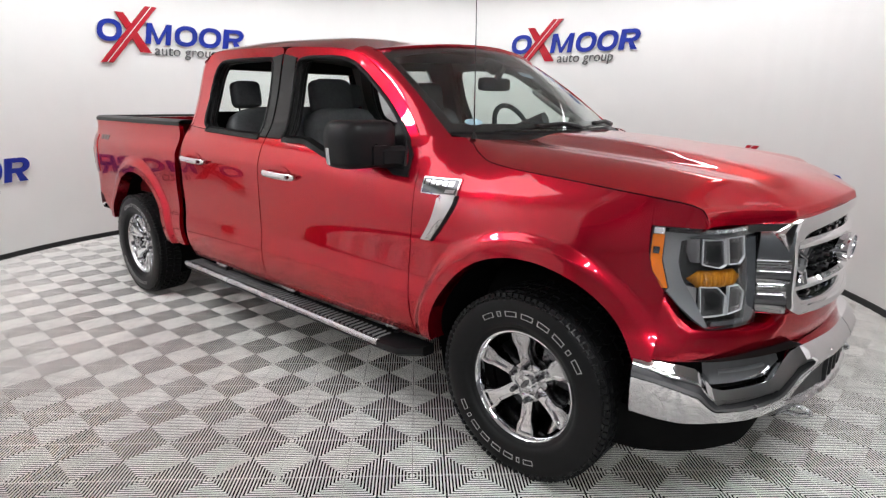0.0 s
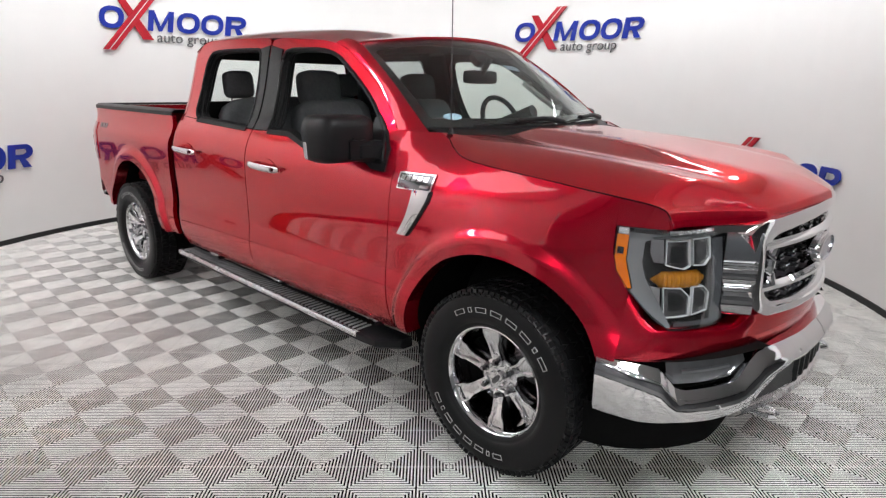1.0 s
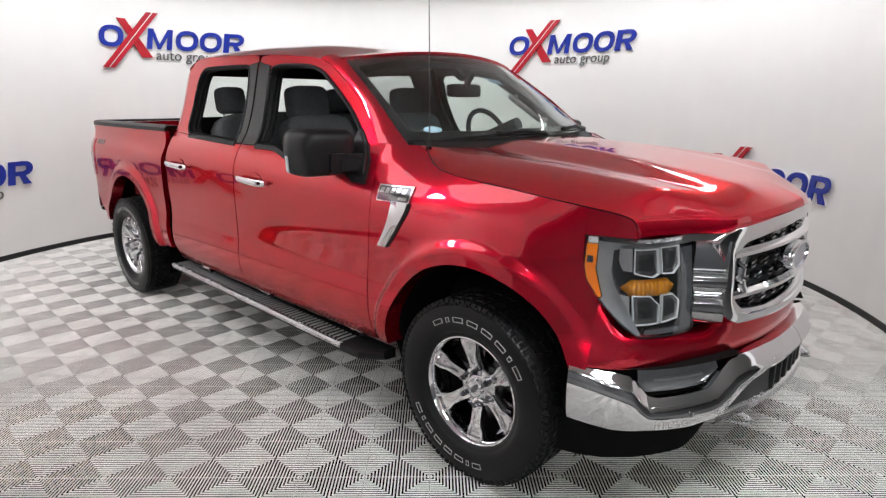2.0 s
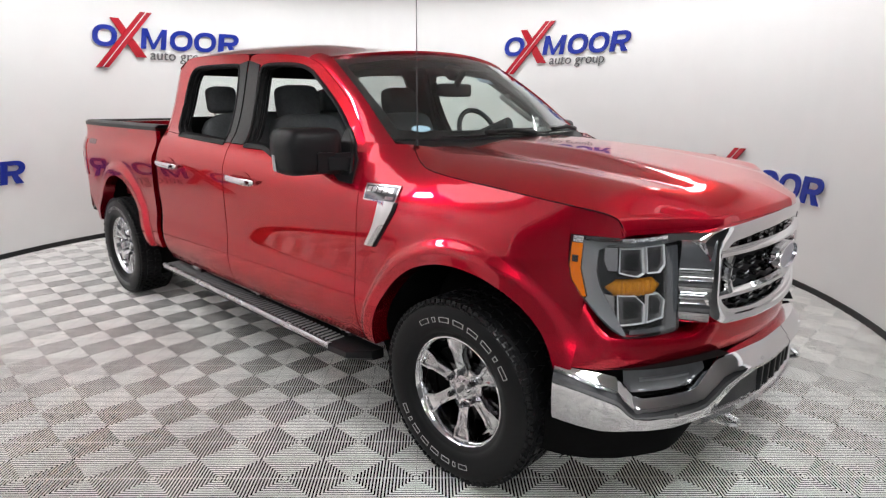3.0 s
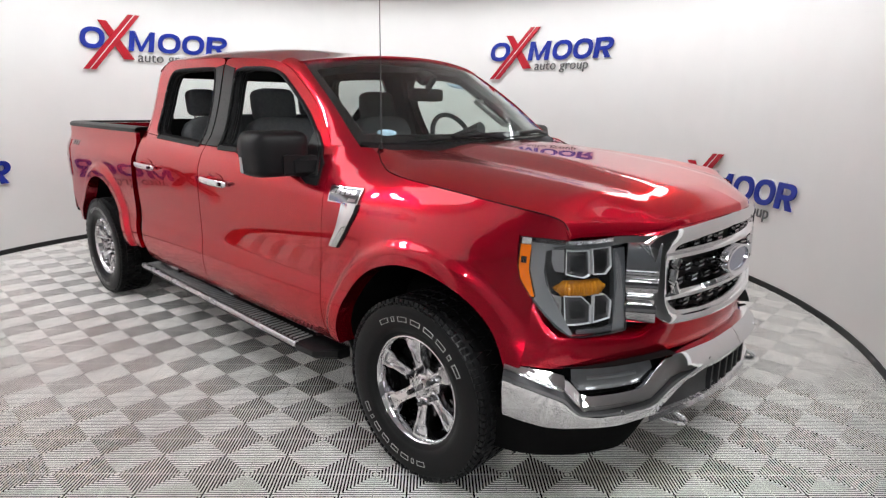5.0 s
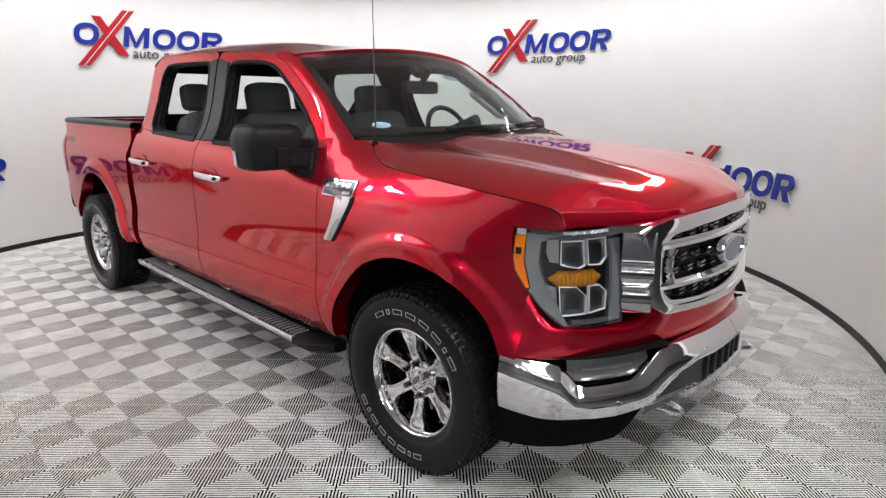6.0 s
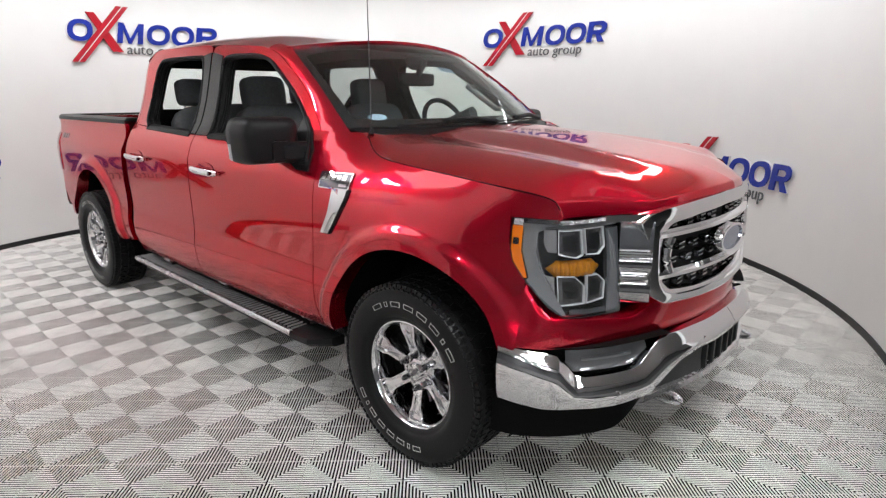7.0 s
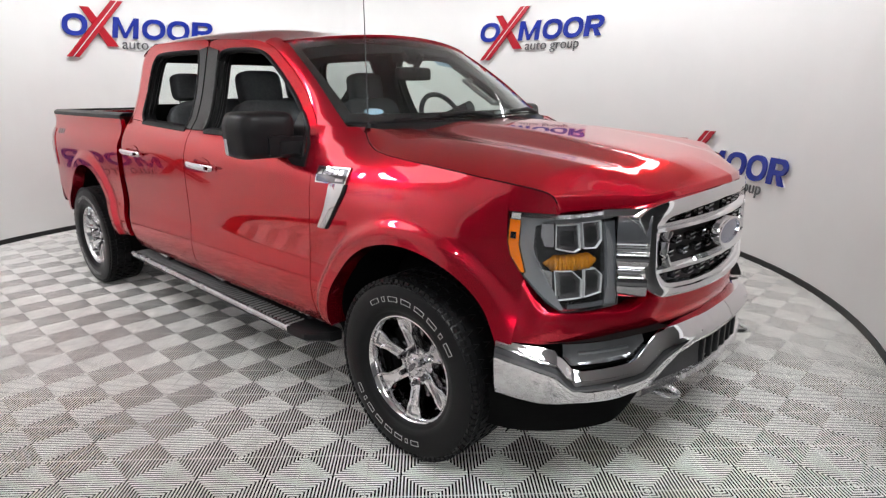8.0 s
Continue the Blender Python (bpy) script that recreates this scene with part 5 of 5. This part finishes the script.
pts = spline(BUMP, 200)
norms = []
for k in range(len(pts)):
    a, b = Vector(pts[max(k - 2, 0)]), Vector(pts[min(k + 2, len(pts) - 1)])
    d = (b - a).normalized()
    norms.append((d.y, -d.x) if k else (1.0, 0.0))
for s in (-1, 1):
    rows = []
    for (x, y), (nx, ny) in zip(pts, norms):
        y = max(y, 0)
        zt, zb, bv = bump_top(y), bump_bot(y), bump_bevel(y)
        zk = zt - bv
        ins = 0.8 * bv
        prof = [(-ins - 0.07, zt - 0.014), (-ins - 0.010, zt - 0.001), (-ins - 0.003, zt), (-ins + 0.001, zt - 0.004), (lerp(-ins, 0, 0.5) - 0.001, lerp(zt, zk, 0.52)), (-0.004, zk + 0.005), (0.0, zk + 0.001), (-0.005, zk - 0.002), (-0.002, zk - 0.006)]
        prof += [(0.010 * math.sin(math.pi * min(1, 1.25 * q)), lerp(zk - 0.006, zb, q)) for q in (0.15, 0.3, 0.5, 0.7, 0.86)] + [(-0.010, zb + 0.004), (-0.018, zb), (-0.06, zb + 0.006)]
        rows.append([(x + nx * d, max(0.0, y + ny * d) if y > 0.02 else 0.0, z) for d, z in prof])
    fb = Geo().grid(rows).make("front_bumper", CHROME, truck, "polished chrome front bumper", smooth=28, side=s)
    # fog lamp recess
    sel = [(x, y, nx, ny) for (x, y), (nx, ny) in zip(pts, norms) if 0.44 < y < 0.905]
    rows = [[(x + nx * d, y + ny * d, z) for d, z in ((-0.02, 0.668), (-0.075, 0.664), (-0.095, 0.61), (-0.085, 0.548), (-0.035, bump_top(y) - 0.008))] for x, y, nx, ny in sel]
    Geo().grid(rows).make("fog_recess", DARK, fb, "black fog lamp recess", side=s)
    rows = []
    for x, y, nx, ny in sel:
        if not 0.53 < y < 0.845:
            continue
        lo_z = max(0.562, bump_top(y) + 0.004)
        rows.append([(x + nx * d, y + ny * d, z) for d, z in ((-0.09, 0.646), (-0.064, 0.643), (-0.056, lerp(lo_z, 0.643, 0.6)), (-0.050, lerp(lo_z, 0.643, 0.25)), (-0.056, lo_z), (-0.08, lo_z))])
    fog = Geo().grid(rows).make("fog_lamp", FOG, fb, "long clear fog lamp", side=s)
    rows = [[(x + nx * d, y + ny * d, z) for d, z in ((-0.058, 0.618), (-0.050, 0.614), (-0.049, 0.606), (-0.056, 0.602))] for x, y, nx, ny in sel if 0.60 < y < 0.80]
    Geo().grid(rows).make("fog_bar", LAMP_GUIDE, fog, "pale inner light bar", side=s)
    q = [p for p in pts if p[1] > 0.69][0]
    d = Vector((0.78, 0.62, -0.05)).normalized()
    c = Vector((q[0] + 0.004, q[1] + 0.002, 0.488))
    Geo().tube([c - d * 0.01, c + d * 0.004], 0.013, 20).make("parking_sensor", SATIN, fb, "round parking sensor", side=s)
    Geo().tube([c - d * 0.01, c + d * 0.0055], 0.009, 20).make("sensor_face", DARK_CHROME, fb, side=s)
    # lower valance
    rows = []
    for k, (x, y) in enumerate(pts):
        if y < 0.42:
            continue
        i = 0.055 + 0.02 * (1 - y)
        rows.append([(x - i, y - i * 0.6, bump_bot(y) + 0.01), (x - i - 0.01, y - i * 0.6 - 0.005, lerp(0.42, 0.36, smooth(0.42, 0.64, y))), (x - i - 0.03, y - i * 0.6 - 0.02, lerp(0.405, 0.268, smooth(0.42, 0.64, y))), (x - i - 0.10, y - i - 0.05, lerp(0.40, 0.262, smooth(0.42, 0.64, y)))])
    Geo().grid(rows).make("air_dam", DARK, truck, "matt black lower air dam", side=s)
    loop = [(lerp(0.80, 0.93, 0.5) + 0.075 * math.cos(a), 0.43, 0.402 + 0.02 * math.sin(a)) for a in np.linspace(0, 2 * math.pi, 21)]
    Geo().tube(loop, 0.011, 8).make("tow_hook", SATIN, truck, "steel tow hook", side=s)
# central lower opening with its skid strip
rows = []
for y in np.linspace(-0.55, 0.55, 31):
    x = interp(abs(y), [b for _, b in BUMP], [a for a, _ in BUMP])
    rows.append([(x - 0.05, y, bump_bot(abs(y)) + 0.015), (x - 0.07, y, 0.50), (x - 0.05, y, 0.43), (x - 0.12, y, 0.40)])
Geo().grid(rows).make("lower_intake", MESHM, truck, "black lower air intake")
rows = []
for y in np.linspace(-0.56, 0.56, 41):
    x = interp(abs(y), [b for _, b in BUMP], [a for a, _ in BUMP])
    z = interp(abs(y), [0, 0.38, 0.56], [0.445, 0.44, 0.425])
    rows.append([(x - 0.04, y, z + 0.022), (x - 0.012, y, z + 0.012), (x - 0.008, y, z - 0.008), (x - 0.03, y, z - 0.022)])
Geo().grid(rows).make("skid_strip", SATIN, truck, "grey lower skid strip")
for s in (-1, 1):
    rows = []
    for y in np.linspace(0.215, 0.545, 20):
        x = interp(y, [b for _, b in BUMP], [a for a, _ in BUMP])
        zt, zb = bump_bot(y) + 0.006, interp(y, [0.20, 0.38, 0.55], [0.455, 0.450, 0.434])
        zb = min(zb, zt - 0.006)
        rows.append([(x - 0.06, y, zt)] + [(x - 0.026 - 0.006 * (1 - (2 * q - 1) ** 2), y, lerp(zt, zb, q)) for q in (0.0, 0.06, 0.3, 0.6, 0.94, 1.0)] + [(x - 0.06, y, zb)])
    Geo().grid(rows).make("lower_panel", LOWER_GREY, truck, "dark grey plastic panel beside the lower intake", side=s)
    x = interp(0.27, [b for _, b in BUMP], [a for a, _ in BUMP])
    Geo().tube([(x - 0.02, 0.27, 0.612), (x + 0.008, 0.272, 0.612)], 0.012, 18, up=(0, 0, 1)).make("parking_sensor", SATIN, truck, "round parking sensor", side=s)
for y in (-0.19, -0.115, -0.04, 0.04, 0.115, 0.19):
    Geo().box(interp(abs(y), [b for _, b in BUMP], [a for a, _ in BUMP]) - 0.045, y, 0.505, 0.05, 0.03, 0.11, bevel=0.006).make("intake_bar", BLACK, truck, smooth=0)

# fender badges: chrome hockey-stick trim with a plain plate
for s in (-1, 1):
    def plate(x0, x1, z0, z1, d, skew=0.0, n=8):
        rows = []
        for k in range(n + 1):
            t = k / n
            x = lerp(x0, x1, t)
            rows.append([surf(x + skew * (z - z0), z, -e) for z, e in ((z0, -0.004), (z0 + 0.001, d), (lerp(z0, z1, 0.25), d), (lerp(z0, z1, 0.5), d), (lerp(z0, z1, 0.75), d), (z1 - 0.001, d), (z1, -0.004))])
        rows = [[(x, y - d - 0.004, z) for x, y, z in rows[0]]] + rows + [[(x, y - d - 0.004, z) for x, y, z in rows[-1]]]
        return Geo().grid(rows)

    # the stick: from its foot up to the plate, and a dark edge ahead of it
    left = spline([(-0.555, 0.935), (-0.500, 1.02), (-0.472, 1.09), (-0.465, 1.145)], 24)
    right = spline([(-0.500, 0.935), (-0.425, 1.03), (-0.385, 1.10), (-0.378, 1.145)], 24)

    def stick(a, b, d):
        return [[surf(*p, 0.004), surf(*p, -d)] + [surf(lerp(p[0], q[0], t), lerp(p[1], q[1], t), -d - 0.004 * math.sin(math.pi * t)) for t in (0.2, 0.4, 0.6, 0.8)] + [surf(*q, -d), surf(*q, 0.004)] for p, q in zip(a, b)]

    bg = Geo().grid(stick(left, right, 0.008)).make("fender_badge", CHROME, truck, "chrome fender badge with dark plate", side=s)
    Geo().grid(stick(right, [(x + 0.016, z) for x, z in right], 0.006)).make("badge_edge", BLACK, bg, side=s)
    plate(-0.560, -0.368, 1.140, 1.214, 0.009).make("badge_rim", CHROME, bg, side=s)
    plate(-0.552, -0.376, 1.146, 1.208, 0.0105).make("badge_plate", DARK_CHROME, bg, side=s)
    for k in range(5):
        x = -0.545 + k * 0.031
        plate(x, x + 0.024, 1.178, 1.202, 0.0120, 0.15, 4).make("badge_bar", CHROME, bg, side=s)
    plate(-0.43, -0.385, 1.153, 1.168, 0.0120, 0.15, 4).make("badge_bar", CHROME, bg, side=s)
    for k, (x, w) in enumerate(((-4.50, 0.05), (-4.43, 0.05), (-4.36, 0.05))):
        Geo().prism([(x, 1.235), (x + w, 1.235), (x + w, 1.195), (x, 1.195)], lambda x, z, d: surf(x, z, -d), -0.002, 0.002).make("bed_decal", DARK_CHROME, truck, "plain dark decal bars", smooth=0, side=s)

# ---- cabin ----
def cushion(cx, cy, cz, sx, sy, sz, r, m=None, n=10):
    """A soft block: a superellipsoid."""
    rows = []
    for i in range(n + 1):
        a = lerp(-math.pi / 2, math.pi / 2, i / n)
        row = []
        for j in range(2 * n):
            b = math.pi * j / n
            f = lambda v: math.copysign(abs(v) ** r, v)
            row.append((m or Matrix()) @ Vector((sx / 2 * f(math.cos(a)) * f(math.cos(b)), sy / 2 * f(math.cos(a)) * f(math.sin(b)), sz / 2 * f(math.sin(a)))) + Vector((cx, cy, cz)))
        rows.append(row)
    return Geo().grid(rows, closed=True)


def seat(x, y, w):
    tilt = Matrix.Rotation(-0.28, 4, "Y")
    st = cushion(x, y, 0.86, 0.54, w, 0.20, 0.35).make("seat", CLOTH, truck, "charcoal cloth seat with headrest", smooth=60)
    cushion(x - 0.30, y, 1.16, 0.17, w, 0.66, 0.35, tilt).make("backrest", CLOTH, st, smooth=60)
    return st


def headrest(st, x, y, z, w=0.27, h=0.20):
    cushion(x, y, z, 0.12, w, h, 0.42, Matrix.Rotation(-0.15, 4, "Y")).make("headrest", CLOTH, st, smooth=60)
    for d in (-0.06, 0.06):
        Geo().tube([(x + 0.01, y + d, z - h / 2 - 0.05), (x, y + d, z - h / 2 + 0.02)], 0.006, 8).make("headrest_post", CHROME, st)


for y in (-0.42, 0.42):
    st = seat(-1.42, y, 0.52)
    headrest(st, -1.85, y * 1.05, 1.555, 0.29, 0.215)
bench = seat(-2.36, 0, 1.36)
for y in (-0.485, 0.485):
    headrest(bench, -2.77, y, 1.57, 0.21, 0.19)
rows = []
for y in np.linspace(-0.80, 0.80, 25):
    e = 0.03 * math.exp(-((y - 0.40) / 0.16) ** 2)
    rows.append([(-0.47 - 0.10 * (y / 0.8) ** 2, y, 1.36), (-0.62, y, 1.372 + e), (-0.80, y, 1.365 + e * 1.4), (-0.90, y, 1.33 + e), (-0.93, y, 1.22), (-0.90, y, 0.95), (-0.80, y, 0.60)])
Geo().grid(rows).make("dashboard", DASHM, truck, "charcoal dashboard")
ring = []
m = Matrix.Translation((-1.03, 0.40, 1.345)) @ Matrix.Rotation(-0.45, 4, "Y")
sw = Geo().tube([m @ Vector((0, 0.185 * math.cos(a), 0.185 * math.sin(a))) for a in np.linspace(0, 2 * math.pi, 41)], 0.016, 10, caps=False, up=(1, 0, 0.3)).make("steering_wheel", DASHM, truck, "dark steering wheel")
for a in (0.1, math.pi - 0.1, -math.pi / 2):
    Geo().tube([m @ Vector((0, 0, 0)), m @ Vector((0, 0.18 * math.cos(a), 0.18 * math.sin(a)))], [0.03, 0.014], 8).make("spoke", DASHM, sw)
Geo().tube([m @ Vector((0.02, 0, 0)), m @ Vector((0.25, 0, -0.02))], 0.04, 10).make("steering_column", DASHM, truck)
Geo().box(-1.25, 0, 0.82, 0.9, 0.28, 0.34, bevel=0.04).make("centre_console", DASHM, truck)
rows = [[(x, y, interp(x, XC, ZC) - 0.055 - 0.05 * (abs(y) / 0.7) ** 4) for x in np.linspace(-2.88, -1.07, 14)] for y in np.linspace(-0.68, 0.68, 13)]
Geo().grid(rows).make("headliner", LINER, truck, "grey cloth headliner")
mr = cushion(-0.90, 0.0, 1.63, 0.05, 0.27, 0.075, 0.35).make("rear_view_mirror", BLACK, truck, "dark inside mirror", smooth=60)
Geo().tube([(-0.89, 0, 1.65), (-0.83, 0, 1.735)], 0.018, 8).make("mirror_stem", BLACK, mr)
Geo().box(-0.905, 0, 1.725, 0.09, 0.12, 0.06, Matrix.Rotation(0.7, 4, "Y"), bevel=0.015).make("sensor_cover", BLACK, truck)
for s in (-1, 1):
    # grab handles and inner pillar covers
    a, b = Vector((-1.0, 0.655, 1.60)), Vector((-0.78, 0.685, 1.455))
    q = Vector((-0.02, -0.05, 0.0))
    Geo().tube([a, a + q, a.lerp(b, 0.5) + q * 1.1, b + q, b], [0.018, 0.016, 0.015, 0.016, 0.018], 8).make("grab_handle", LINER, truck, "grey grab handle on the pillar", side=s)
    rows = []
    for (x, z), e in zip(spline([(-0.66, 1.38), (-0.75, 1.44), (-0.92, 1.575), (-1.11, 1.70), (-1.22, 1.76)], 14), spline([(-0.56, 0.765, 1.375), (-0.65, 0.75, 1.45), (-0.81, 0.725, 1.575), (-1.0, 0.695, 1.70), (-1.12, 0.67, 1.775)], 14)):
        p = Vector(surf(x, z, 0.05))
        rows.append([p, p.lerp(Vector(e), 0.5) + Vector((-0.02, -0.03, -0.02)), e])
    Geo().grid(rows).make("pillar_trim", LINER, truck, side=s)
    Geo().box(-1.86, 0.73, 1.52, 0.16, 0.04, 0.62, Matrix.Rotation(0.30 , 4, "X"), bevel=0.015).make("centre_pillar", DASHM, truck, side=s)
    rows = [[(-2.77, 0.72, z), (-2.83, 0.71, z), (-2.89, 0.68, z)] for z in (1.33, 1.5, 1.7, 1.82)]
    Geo().grid([[(x, y - (z - 1.33) * 0.3 + 0.08, z) for x, y, z in r] for r in rows]).make("rear_pillar_trim", LINER, truck, side=s)


# ---- floor tiles: nested ribs round each corner of a tile ----
def tile_mesh():
    """One open tile: round-topped ribs nested round its four corners, and a low rim."""
    g = Geo()
    a, count = TILE, 10
    p = a / 2 / count
    # ribs kept shallow, so the near-black sheet below stands for groove shade
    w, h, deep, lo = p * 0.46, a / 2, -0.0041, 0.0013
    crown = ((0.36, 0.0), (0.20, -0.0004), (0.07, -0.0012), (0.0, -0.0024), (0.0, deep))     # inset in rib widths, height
    for qx, qy in ((0, 0), (1, 0), (1, 1), (0, 1)):
        sx, sy = (1 if qx == 0 else -1), (1 if qy == 0 else -1)
        ox, oy = (0 if qx == 0 else a), (0 if qy == 0 else a)
        for k in range(count):
            d1 = (k + 0.5) * p + w / 2
            d0 = d1 - w
            v = []
            for inset, z in crown:
                q = inset * w
                line = [(lo, d0 + q), (d0 + q, d0 + q), (d0 + q, lo), (d1 - q, lo), (d1 - q, d1 - q), (lo, d1 - q)]
                v += [(ox + sx * x - h, oy + sy * y - h, z) for x, y in (line if sx * sy > 0 else line[::-1])]
            f = [(0, 1, 4, 5), (1, 2, 3, 4)]
            f += [(r * 6 + m, r * 6 + 6 + m, r * 6 + 6 + (m + 1) % 6, r * 6 + (m + 1) % 6) for r in range(len(crown) - 1) for m in range(6)]
            g.add(v, f)
    b = h - 0.0009
    i = b - 0.0011
    g.ring([(-b, -b), (b, -b), (b, b), (-b, b)], [(-i, -i), (i, -i), (i, i), (-i, i)], lambda u, v, d: (u, v, d), deep, -0.0026)
    return g


base = tile_mesh()
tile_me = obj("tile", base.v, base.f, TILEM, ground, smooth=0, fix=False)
first = tile_me
rot = Matrix.Rotation(radians(TURN_F), 4, "Z")
cells = []
for i in range(-22, 23):
    for j in range(-22, 23):
        c = rot @ Vector(((i + 0.5) * TILE, (j + 0.5) * TILE, 0)) + Vector((TX, TY, 0))
        if math.hypot(c.x - CX, c.y - CY) < R + 0.2:
            cells.append((math.hypot(c.x + 0.3, c.y + 1.2), c))
        elif math.hypot(c.x - 0.9, c.y + 1.9) < 1.3:
            cells.append((math.hypot(c.x + 0.3, c.y + 1.2), c))
cells.sort(key=lambda q: q[0])
for k, (_, c) in enumerate(cells[:300]):
    o = first if k == 0 else new("tile", first.data)
    o.parent = ground
    o.matrix_basis = Matrix.Translation(c) @ rot
bv, bf = np.array(base.v), base.f
turned = bv @ np.array(rot.to_3x3()).T
verts, faces = [], []
for _, c in cells[300:]:
    n = len(verts)
    verts += [tuple(q) for q in turned + np.array(c)]
    faces += [tuple(i + n for i in f) for f in bf]
rest = obj("far_tiles", verts, faces, TILEM, ground, "ribbed grey floor tiles further off", smooth=0, fix=False)
tagged(rest, kind="stuff")
